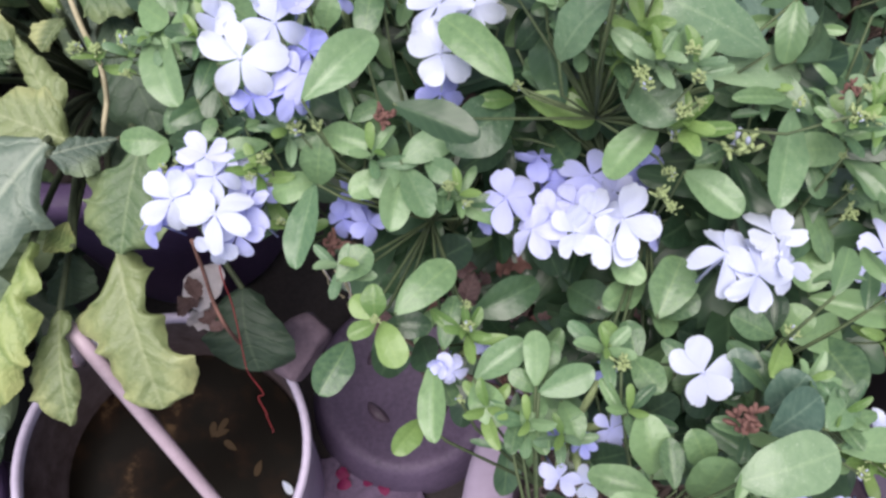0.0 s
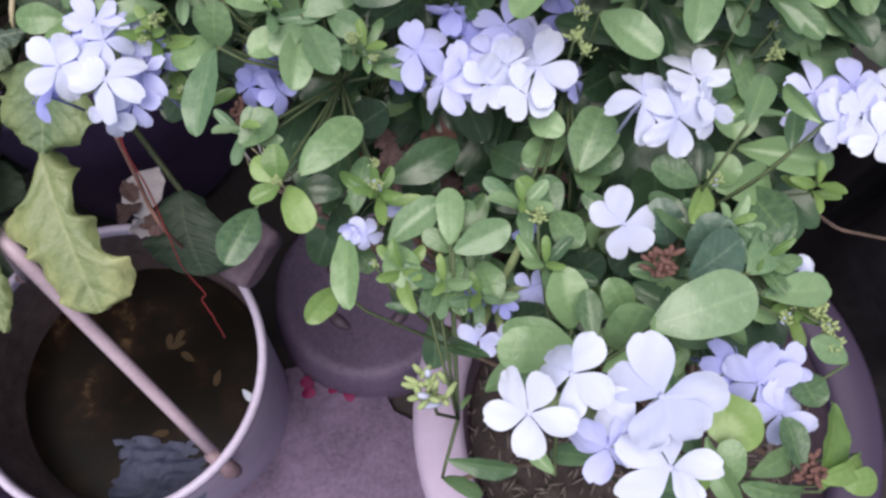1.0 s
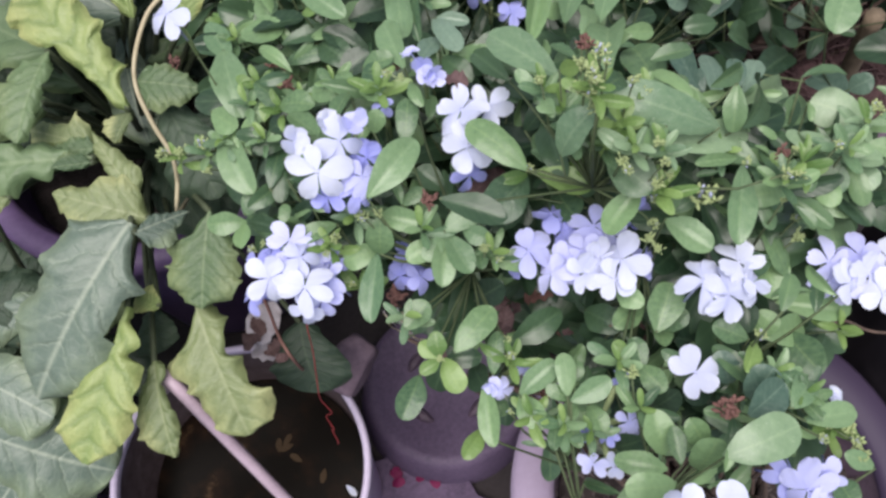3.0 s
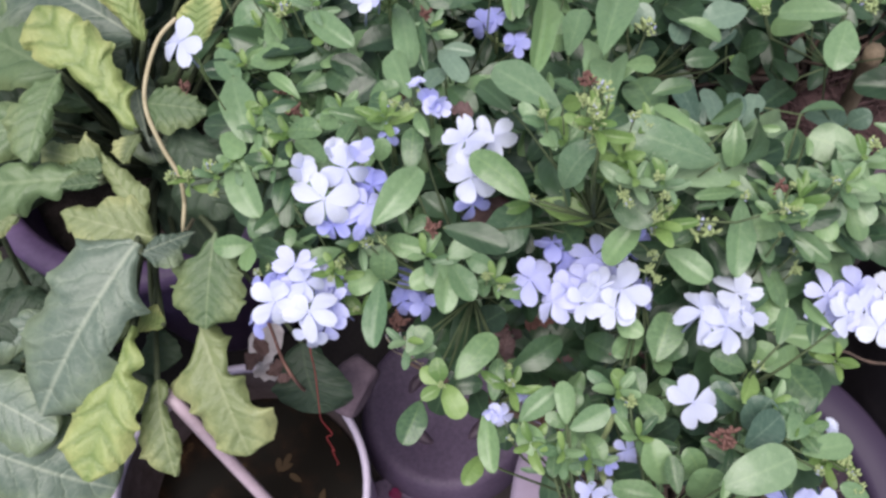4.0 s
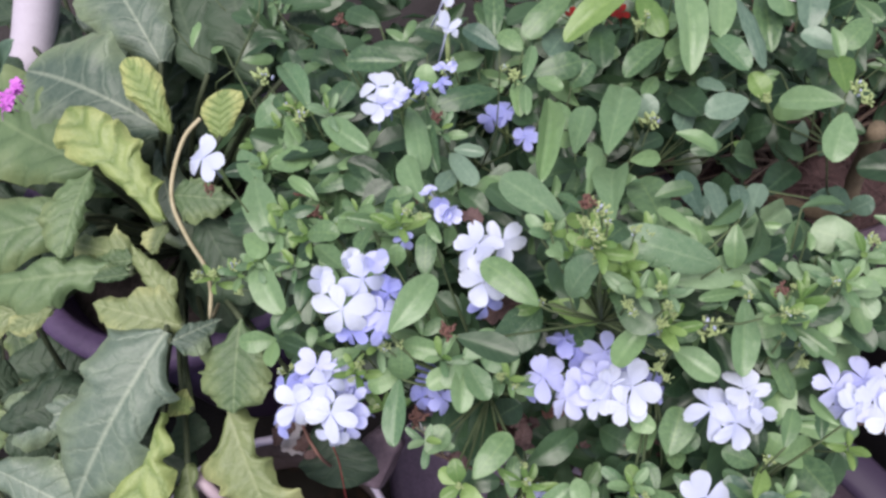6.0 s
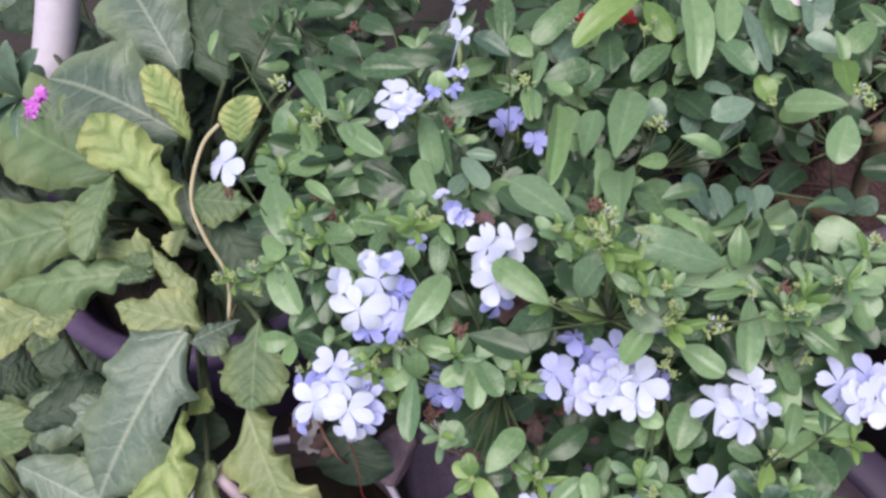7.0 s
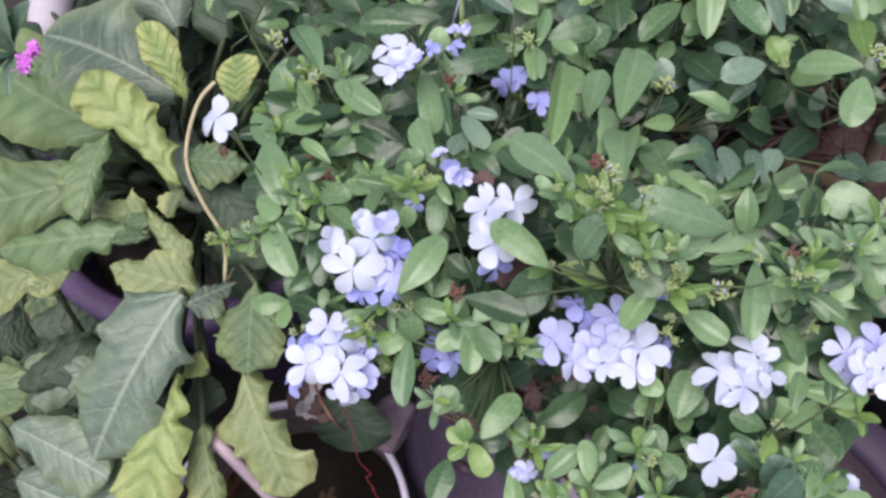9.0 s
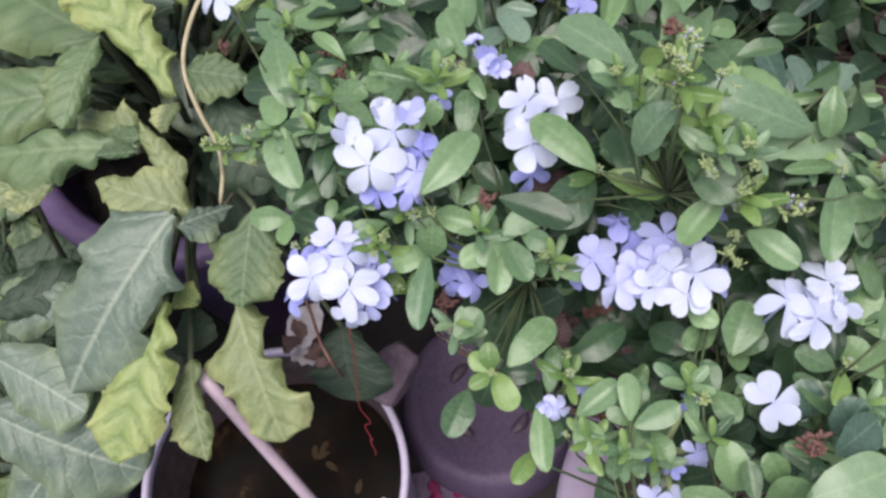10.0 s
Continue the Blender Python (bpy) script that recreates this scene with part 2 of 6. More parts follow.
M_POT = side_shaded_pot()
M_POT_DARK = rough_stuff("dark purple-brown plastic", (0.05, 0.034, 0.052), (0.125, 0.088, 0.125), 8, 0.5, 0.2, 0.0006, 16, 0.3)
M_DUSTY = rough_stuff("dusty purple plastic", (0.06, 0.042, 0.078), (0.14, 0.10, 0.17), 10, 0.6, 0.3, 0.0008, 16, 0.3)
M_PURPLE = rough_stuff("purple plastic", (0.07, 0.045, 0.105), (0.14, 0.09, 0.20), 8, 0.5, 0.2, 0.0006, 14, 0.3)
M_BLOCK = rough_stuff("mauve block", (0.075, 0.05, 0.075), (0.19, 0.135, 0.18), 25, 0.9, 0.6, 0.002)
M_SOIL = rough_stuff("dark potting soil", (0.015, 0.011, 0.012), (0.06, 0.044, 0.046), 40, 0.95, 1.0, 0.006, 6)
M_MULCH = rough_stuff("reddish dry straw", (0.02, 0.009, 0.012), (0.10, 0.054, 0.058), 50, 0.9)
M_BAG = rough_stuff("black plastic film", (0.008, 0.007, 0.01), (0.03, 0.026, 0.034), 12, 0.4, 0.4, 0.002)
M_PIPE = rough_stuff("white plastic pipe", (0.42, 0.37, 0.47), (0.54, 0.49, 0.60), 10, 0.45, 0.15, 0.0005, 12)
M_FALLEN = petal_stuff("fallen crimson petal", (0.11, 0.006, 0.045), (0.22, 0.02, 0.09), (0.1, 0.006, 0.04))
M_CRIMSON = petal_stuff("crimson petal", (0.20, 0.010, 0.012), (0.34, 0.022, 0.022), (0.25, 0.01, 0.01))
M_CHIP = rough_stuff("grey root chips", (0.05, 0.04, 0.04), (0.16, 0.13, 0.13), 60, 0.9)
M_THREAD = rough_stuff("red thread", (0.28, 0.02, 0.03), (0.46, 0.055, 0.06), 200, 0.8)
M_CLOTH = rough_stuff("wet blue-grey cloth", (0.012, 0.015, 0.036), (0.055, 0.06, 0.115), 30, 0.75, 0.6, 0.004)
M_SCRAP = rough_stuff("pale scrap", (0.45, 0.40, 0.46), (0.66, 0.60, 0.66), 40, 0.8)


def water_stuff():
    m, n, l, b = shader("murky brown water")
    b.inputs["Specular IOR Level"].default_value = 0.05
    nz = grain(n, l, 22, 5, 0.65)
    l.new(ramp(n, l, nz, ((0.48, (0.004, 0.003, 0.0025)), (0.62, (0.011, 0.006, 0.004)), (0.72, (0.06, 0.036, 0.02)))), b.inputs["Base Color"])
    b.inputs["Roughness"].default_value = 0.3
    bump(n, l, b, grain(n, l, 12, 2, 0.5), 0.1, 0.002)
    return m


M_WATER = water_stuff()


# ---- shape helpers ----
def mesh_of(name, verts, faces, material, smooth=True, uvs=None):
    me = bpy.data.meshes.new(name)
    me.from_pydata([tuple(v) for v in verts], [], faces)
    if smooth:
        me.polygons.foreach_set("use_smooth", [True] * len(me.polygons))
    if uvs is not None:
        layer = me.uv_layers.new(name="UVMap")
        for loop in me.loops:
            layer.data[loop.index].uv = uvs[loop.vertex_index]
    me.materials.append(material)
    return me


def thing(name, place, label, category, group="", kind=""):
    ob = new(name)
    ob.empty_display_size = 0.02
    ob.location = place
    return tagged(ob, label, category, group, kind)


def part(name, me, parent, m=None, label="", kind=""):
    """A mesh under a thing or part; m is its pose in the world."""
    ob = new(name, me)
    bases = Matrix.Identity(4)
    up = parent
    while up:
        bases = up.matrix_basis @ bases
        up = up.parent
    ob.parent = parent
    ob.matrix_basis = bases.inverted() @ (m or Matrix.Identity(4))
    return tagged(ob, label, "", "", kind)


def lathe(profile, sides=64, wobble=0.0):
    """Verts and faces of a turned shape from (radius, height) pairs."""
    verts, faces = [], []
    for r, z in profile:
        for k in range(sides):
            a = 2 * math.pi * k / sides
            w = 1 + wobble * math.sin(3 * a + 1.3) + wobble * 0.5 * math.sin(5 * a)
            verts.append((r * w * math.cos(a), r * w * math.sin(a), z))
    for j in range(len(profile) - 1):
        for k in range(sides):
            k2 = (k + 1) % sides
            faces.append((j * sides + k, j * sides + k2, (j + 1) * sides + k2, (j + 1) * sides + k))
    return verts, faces


def tube(points, radii, sides=6, verts=None, faces=None):
    """Adds a round tube along points to verts and faces."""
    verts, faces = ([] if verts is None else verts), ([] if faces is None else faces)
    pts = [Vector(p) for p in points]
    start = len(verts)
    n = len(pts)
    for i, p in enumerate(pts):
        d = (pts[min(i + 1, n - 1)] - pts[max(i - 1, 0)]).normalized()
        a = d.orthogonal().normalized() if abs(d.z) > 0.95 else d.cross(Vector((0, 0, 1))).normalized()
        b = d.cross(a)
        r = radii[i] if isinstance(radii, (list, tuple)) else radii
        for k in range(sides):
            t = 2 * math.pi * k / sides
            verts.append(tuple(p + a * (r * math.cos(t)) + b * (r * math.sin(t))))
    for i in range(n - 1):
        for k in range(sides):
            k2 = (k + 1) % sides
            faces.append((start + i * sides + k, start + i * sides + k2, start + (i + 1) * sides + k2, start + (i + 1) * sides + k))
    faces.append(tuple(start + k for k in reversed(range(sides))))
    faces.append(tuple(start + (n - 1) * sides + k for k in range(sides)))
    return verts, faces


def leaf_mesh(name, material, half, arch=0.12, fold=0.1, ripple=0.0, lobes=0.0, lobe_count=4, rows=12, cols=3, seed=0, curl=0.0):
    """A leaf one unit long from its base along +y, its face towards +z. half: its half width along its length, as a function."""
    rnd = random.Random(seed)
    ph = [rnd.uniform(0, 6.28) for _ in range(6)]
    verts, uvs, faces = [], [], []
    wide = 2 * cols + 1
    for i in range(rows + 1):
        v = 1 - (1 - i / rows) ** 1.7
        for j in range(wide):
            s = (j - cols) / cols
            side = 0 if s < 0 else 1
            lob = 1 + lobes * (0.5 - abs((v * lobe_count + 0.13 * side + ph[side] * 0.16) % 1 - 0.5) * 2) * (1.25 - v)
            w = half(v) * lob * (1 + 0.06 * math.sin(9 * v + ph[2 + side]))
            x = s * w
            y = v + 0.10 * lobes * abs(s) * 0.5 * (1 - v)
            z = arch * 4 * v * (1 - v) - arch * 1.2 * v * v + fold * abs(x) - curl * (abs(s) ** 2) * half(v)
            z += ripple * abs(s) * math.sin(v * 21 + ph[4] + side * 1.7) + ripple * 0.6 * abs(s) * math.sin(v * 9 + ph[5] + side)
            verts.append((x, y, z))
            uvs.append((0.5 + s * 0.5, v))
    for i in range(rows):
        for j in range(wide - 1):
            a = i * wide + j
            faces.append((a, a + 1, a + wide + 1, a + wide))
    return mesh_of(name, verts, faces, material, True, uvs)


def gerbera_mesh(name, material, seed, cut=0.45, lobe_count=5, arch=0.10, rows=40, cols=9, slim=0.16, neck=0.0):
    """A big soft leaf one unit long: narrow lobed foot, broad blunt end, ruffled edge, swollen between its veins."""
    rnd = random.Random(seed)
    ph = [rnd.uniform(0, 6.28) for _ in range(8)]
    bend = rnd.uniform(-0.10, 0.10) * (0.4 if neck else 1.0)
    verts, uvs, faces = [], [], []
    wide = 2 * cols + 1
    for i in range(rows + 1):
        v = 1 - (1 - i / rows) ** 1.35
        rise = min(1.0, v / 0.60) ** 1.5
        if neck:
            k = max(0.0, min(1.0, (v - neck) / 0.24))
            rise = k * k * (3 - 2 * k)
        body = (slim + (1 - slim) * rise) * (max(0.0, 1 - max(0.0, (v - 0.66) / 0.34) ** 2.3)) ** 0.55
        for j in range(wide):
            s = (j - cols) / cols
            side = 0 if s < 0 else 1
            at = (lobe_count * v ** 0.85 + ph[side] / 6.28 + 0.12 * math.sin(6 * v + ph[3 - side])) % 1
            lobe = (at / 0.66) ** 1.25 if at < 0.66 else ((1 - at) / 0.34) ** 0.8
            notch = 1 - cut * (1 - lobe) * max(0.12, 1.25 - 1.3 * v) * (0.75 + 0.25 * math.sin(8 * v + ph[5 - side]))
            rag = 1 + 0.025 * math.sin(31 * v + ph[2 + side]) + 0.04 * math.sin(13 * v + ph[4 + side])
            w = (0.015 + 0.215 * body * notch * rag) * min(1.0, 0.35 + v * 6)
            x, y = s * w + bend * v * v, v - 0.10 * abs(s) * (1 - v) * v
            vein = v - 0.27 * abs(s)
            puff = abs(math.sin(math.pi * 6 * vein + ph[6])) * abs(s) * (1.15 - abs(s))
            z = arch * (4 * v * (1 - v) - 1.2 * v * v) + 0.10 * abs(x) - 0.14 * s * s * w + 0.055 * puff * min(1, w * 6)
            z += abs(s) ** 2 * (0.034 * math.sin(15 * v + ph[7] + 2 * side) + 0.018 * math.sin(34 * v + ph[5] + side)) - 0.05 * abs(s) ** 5
            verts.append((x, y, z))
            uvs.append((0.5 + s * 0.5, v))
    for i in range(rows):
        for j in range(wide - 1):
            a = i * wide + j
            faces.append((a, a + 1, a + wide + 1, a + wide))
    return mesh_of(name, verts, faces, material, True, uvs)


def blade_mesh(name, material, right, left, seed, rows=44, cols=9):
    """A lobed leaf one unit long: right and left give its half widths on either side along its length; ruffled edge, swollen between veins."""
    rnd = random.Random(seed)
    ph = [rnd.uniform(0, 6.28) for _ in range(8)]
    arch = rnd.uniform(0.03, 0.07)
    sides = []
    for some in (left, right):
        ends = ((0.0, 0.012),) + tuple(some) + ((1.0, 0.0),)
        sides.append(([e[0] for e in ends], [e[1] for e in ends]))
    verts, uvs, faces = [], [], []
    wide = 2 * cols + 1
    for i in range(rows + 1):
        v = i / rows
        for j in range(wide):
            s = (j - cols) / cols
            side = 0 if s < 0 else 1
            w = float(np.mean(np.interp((v - 0.03, v, v + 0.03), *sides[side]))) * (1 + 0.05 * math.sin(41 * v + ph[side]) + 0.03 * math.sin(73 * v + ph[2 + side]))
            x, y = s * w, v + 0.03 * abs(s) * math.sin(23 * v + ph[4 + side]) * min(1.0, 6 * v * (1 - v))
            vein = v - 1.1 * abs(x)
            puff = abs(math.sin(math.pi * 7 * vein + ph[6])) * abs(s) * (1.15 - abs(s))
            z = arch * (4 * v * (1 - v) - 1.2 * v * v) + 0.12 * abs(x) - 0.16 * s * s * w + 0.048 * puff * min(1, w * 6)
            z += abs(s) ** 3 * (0.030 * math.sin(17 * v + ph[7] + 2 * side) + 0.016 * math.sin(39 * v + ph[5] + side)) - 0.04 * abs(s) ** 5
            verts.append((x, y, z))
            uvs.append((0.5 + x * 1.6, v))
    for i in range(rows):
        for j in range(wide - 1):
            a = i * wide + j
            faces.append((a, a + 1, a + wide + 1, a + wide))
    return mesh_of(name, verts, faces, material, True, uvs)


def spoon(v):
    """Half width of a plumbago leaf: a short stalk, widest past the middle, blunt tip."""
    if v > 0.55:
        return 0.004 + 0.191 * max(0.0, 1 - ((v - 0.55) / 0.45) ** 2.4) ** 0.5
    return 0.02 + 0.175 * math.sin(0.5 * math.pi * (v / 0.55) ** 0.95)


def between(base, tip, width, facing, twist=0.0):
    """The pose that lays a unit leaf from base to tip, its face turned towards facing, its width scaled."""
    base, tip = Vector(base), Vector(tip)
    y = tip - base
    size = y.length
    y.normalize()
    z = Vector(facing)
    z = (z - y * z.dot(y)).normalized()
    z.rotate(Matrix.Rotation(radians(twist), 3, y))
    x = y.cross(z)
    m = Matrix((x * width * size, y * size, z * size)).transposed().to_4x4()
    m.translation = base
    return m


# ---- the ground ----
def ground():
    verts, faces = [], []
    xs = [-60, -12, -4] + [(-2.0 + 0.05 * i) for i in range(81)] + [4, 12, 60]
    n = len(xs)
    for yy in xs:
        for xx in xs:
            near = abs(xx) <= 2 and abs(yy) <= 2
            verts.append((xx, yy + 0.3, 0.006 * noise.noise(Vector((xx * 7, yy * 7, 0))) if near else 0.0))
    for j in range(n - 1):
        for i in range(n - 1):
            faces.append((j * n + i, j * n + i + 1, (j + 1) * n + i + 1, (j + 1) * n + i))
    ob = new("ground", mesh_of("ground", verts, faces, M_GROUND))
    tagged(ob, "dirty trodden ground between the pots, coloured dark for shade", "ground", kind="structure")


ground()


def cement_patch():
    rnd = random.Random(5)
    ring = []
    for k in range(48):
        a = 2 * math.pi * k / 48
        r = 1 + 0.10 * math.sin(5 * a + 1) + 0.07 * math.sin(11 * a) + rnd.uniform(-0.03, 0.03)
        ring.append((-0.135 + 0.215 * r * math.cos(a), -0.02 + 0.235 * r * math.sin(a)))
    verts = [(x, y, 0.0) for x, y in ring] + [(x, y, 0.014) for x, y in ring] + [(-0.135, -0.02, 0.017)]
    faces = [(k, (k + 1) % 48, 48 + (k + 1) % 48, 48 + k) for k in range(48)] + [(48 + k, 48 + (k + 1) % 48, 96) for k in range(48)]
    ob = new("pavement", mesh_of("pavement", verts, faces, M_CONCRETE, False))
    tagged(ob, "pale cracked cement patch on the dark ground", "pavement", kind="structure")


cement_patch()


# ---- pots and bucket ----
def bucket(place, rim_z, radius):
    x, y = place
    t = thing("bucket", (x, y, 0), "lilac-grey plastic bucket half full of murky brown water", "bucket")
    h, r = rim_z, radius
    at = Matrix.Translation((x, y, 0))
    v, f = lathe(((0.0, 0.012), (r * 0.80, 0.012), (r * 0.82, 0.02), (r * 0.93, h - 0.05), (r * 0.95, h - 0.035), (r * 0.955, h - 0.012)))
    vo, fo = lathe(((r * 0.955, h - 0.012), (r * 0.965, h - 0.032), (r * 0.945, h - 0.055), (r * 0.85, 0.01), (r * 0.80, 0.0), (0.0, 0.0)))
    part("body", mesh_of("body", vo, fo, M_BUCKET), t, at)
    part("inner_wall", mesh_of("inner_wall", v, f, M_BUCKET_IN), t, at, "stained inner wall, also coloured as shaded")
    v, f = lathe(((r * 0.945, h - 0.014), (r * 0.94, h - 0.004), (r * 0.955, h), (r * 0.985, h), (r, h - 0.004), (r * 0.995, h - 0.016), (r * 0.965, h - 0.018)))
    part("rim", mesh_of("rim", v, f, M_BUCKET), t, at, "pale rolled rim")
    v, f = lathe(((0.0, 0.190), (r * 0.4, 0.190), (r * 0.888, 0.190)))
    part("water", mesh_of("water", v, f, M_WATER), t, at, "murky brown water with floating bits")
    # bail handle, standing up
    a, b = Vector((-0.172, 0.064, h - 0.028)), Vector((-0.384, 0.262, h - 0.028))
    top = Vector((-0.266, 0.197, 0.552))
    pts = [a, a.lerp(top, 0.3), a.lerp(top, 0.6), a.lerp(top, 0.85), a.lerp(top, 0.96), top + (b - a) * 0.03, b.lerp(top, 0.93), b.lerp(top, 0.75), b.lerp(top, 0.4), b]
    v, f = tube(pts, 0.0059, 10)
    part("handle", mesh_of("handle", v, f, M_HANDLE), t, None, "pinkish lilac plastic bail handle")
    for e in (a, b):
        d = Vector((e.x - x, e.y - y, 0)).normalized()
        v, f = tube((e - d * 0.012 + Vector((0, 0, 0.03)), e + d * 0.006, e + d * 0.004 - Vector((0, 0, 0.03))), (0.006, 0.009, 0.007), 12)
        part("ear", mesh_of("ear", v, f, M_LUG), t, None, "dull mauve handle lug")
    return t


bucket((-0.277, 0.162), 0.295, 0.147)


def pot(name, place, rim_z, radius, lip, foot, material, inner, soil_z, label, soil_mat, soil_label, base_z=0.0):
    x, y = place
    t = thing(name, (x, y, base_z), label, "flower pot", "flower pots")
    at = Matrix.Translation((x, y, 0))
    h, r = rim_z, radius
    v, f = lathe(((r - lip, h - 0.012), (r - lip, h - 0.006), (r - lip + 0.006, h), (r - 0.006, h), (r, h - 0.006), (r, h - 0.03), (r - 0.008, h - 0.034)), 80)
    part("rim", mesh_of("rim", v, f, material), t, at)
    v, f = lathe(((r - 0.012, h - 0.034), (r - 0.03, h - 0.10), (foot, base_z + 0.02), (foot - 0.01, base_z), (0, base_z)), 80)
    part("body", mesh_of("body", v, f, material), t, at)
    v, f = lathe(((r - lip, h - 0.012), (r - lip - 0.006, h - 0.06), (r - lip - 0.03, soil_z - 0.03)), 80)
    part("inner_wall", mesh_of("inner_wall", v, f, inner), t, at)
    rnd = random.Random(3)
    v, f = [(0, 0, soil_z)], []
    rings, sides = 14, 56
    for j in range(1, rings + 1):
        for k in range(sides):
            a = 2 * math.pi * k / sides
            rr = (r - lip - 0.008) * j / rings
            v.append((rr * math.cos(a), rr * math.sin(a), soil_z + 0.008 * noise.noise(Vector((rr * math.cos(a) * 40, rr * math.sin(a) * 40, x))) + rnd.uniform(-0.0025, 0.0025)))
    f += [(0, 1 + k, 1 + (k + 1) % sides) for k in range(sides)]
    for j in range(rings - 1):
        for k in range(sides):
            p, q = 1 + j * sides + k, 1 + j * sides + (k + 1) % sides
            f.append((p, p + sides, q + sides, q))
    part("soil", mesh_of("soil", v, f, soil_mat, False), t, at, soil_label)
    return t


pot("flower_pot", (0.200, 0.070), 0.44, 0.187, 0.040, 0.125, M_POT, M_POT_DARK, 0.385, "dusty mauve plastic pot with a broad flat rim, one side coloured as shaded", M_SOIL, "dark crumbly potting soil")
pot("flower_pot", (0.36, 0.56), 0.50, 0.19, 0.022, 0.13, M_POT_DARK, M_POT_DARK, 0.47, "dark purple-brown pot of dry straw mulch under the bush", M_MULCH, "reddish dry straw mulch")
pot("flower_pot", (-0.36, 0.56), 0.43, 0.20, 0.032, 0.14, M_PURPLE, M_PURPLE, 0.37, "purple plastic pot holding the gerbera", M_SOIL, "dark potting soil")
pot("flower_pot", (-0.57, 0.10), 0.26, 0.125, 0.014, 0.10, M_PURPLE, M_PURPLE, 0.2, "purple plastic pot beside the bucket under gerbera leaves", M_SOIL, "dark potting soil")


def upturned_pot():
    x, y, r = -0.045, 0.292, 0.118
    t = thing("upturned_pot", (x, y, 0), "small purple plastic pot lying upside down, base up", "flower pot", "flower pots")
    at = Matrix.Translation((x, y, 0))
    v, f = lathe(((r + 0.012, 0.0), (r + 0.010, 0.012), (r, 0.07), (r - 0.006, 0.078), (r - 0.018, 0.080), (r - 0.022, 0.076), (0, 0.075)), 56)
    part("body", mesh_of("body", v, f, M_DUSTY), t, at)
    for k in range(4):
        a0 = math.pi / 2 * k + 0.5
        pts = [(0.055 * math.cos(a0 + 0.13 * i), 0.055 * math.sin(a0 + 0.13 * i), 0.0765) for i in range(6)]
        v, f = tube(pts, (0.002, 0.006, 0.008, 0.008, 0.006, 0.002), 6)
        part("drain_slot", mesh_of("drain_slot", v, f, M_POT_DARK), t, at, "dark crescent drain slot")


upturned_pot()


def rim_block():
    me = bpy.data.meshes.new("rim_block")
    bm = bmesh.new()
    bmesh.ops.create_cube(bm, size=1, matrix=Matrix.Diagonal((0.046, 0.064, 0.05, 1)))
    bmesh.ops.subdivide_edges(bm, edges=bm.edges[:], cuts=7, use_grid_fill=True)
    for v in bm.verts:
        p = v.co
        k = Vector((p.x / 0.023, p.y / 0.032, p.z / 0.025))
        p *= 1 / (abs(k.x) ** 6 + abs(k.y) ** 6 + abs(k.z) ** 6) ** (1 / 6)
        p.x *= 1 - 5.0 * (p.y + 0.01)
        p += Vector((noise.noise(p * 45), noise.noise(p * 45 + Vector((7, 0, 0))), noise.noise(p * 45 + Vector((0, 9, 0))))) * 0.004
    for f in bm.faces:
        f.smooth = True
    bm.to_mesh(me)
    bm.free()
    me.materials.append(M_BLOCK)
    return me


# ---- plants ----
SPOON = [leaf_mesh("leaf", M_LEAF, spoon, 0.025 + 0.025 * k, (0.35, 0.6, 0.2, 0.5)[k], 0.012, seed=k, curl=(0.0, 0.1, 0.3, 0.15)[k]) for k in range(4)]


def in_material(meshes, material):
    out = []
    for me in meshes:
        c = me.copy()
        c.materials[0] = material
        out.append(c)
    return out


LEAVES = {"m": SPOON, "d": in_material(SPOON, M_LEAF_SHADED), "y": in_material(SPOON, M_LEAF_YOUNG), "p": in_material(SPOON, M_LEAF_PALE),
          "k": in_material(SPOON, M_LEAF_BLUISH), "s": in_material(SPOON, M_LEAF_SHEEN), "q": in_material(SPOON, M_LEAF_SPECK)}
LOBED = [gerbera_mesh("leaf", M_GERB, 20 + k, 0.62, 3 + k % 2, 0.035 + 0.025 * k, slim=0.42) for k in range(4)]
PLAIN = [gerbera_mesh("leaf", M_GERB, 30 + k, 0.28, 5, 0.045 + 0.03 * k, slim=0.34) for k in range(3)]
OVAL = [gerbera_mesh("leaf", M_GERB, 60 + k, 0.10, 4, 0.03 + 0.03 * k, slim=0.38) for k in range(3)]
GERBERA = {}
for key, mat_ in (("g", M_GERB), ("b", M_GERB_BLUE), ("y", M_GERB_YELLOW), ("p", M_GERB_PALE), ("d", M_GERB_SHADED)):
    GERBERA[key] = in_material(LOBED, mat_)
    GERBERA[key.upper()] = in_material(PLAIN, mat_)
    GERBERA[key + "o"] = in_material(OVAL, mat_)


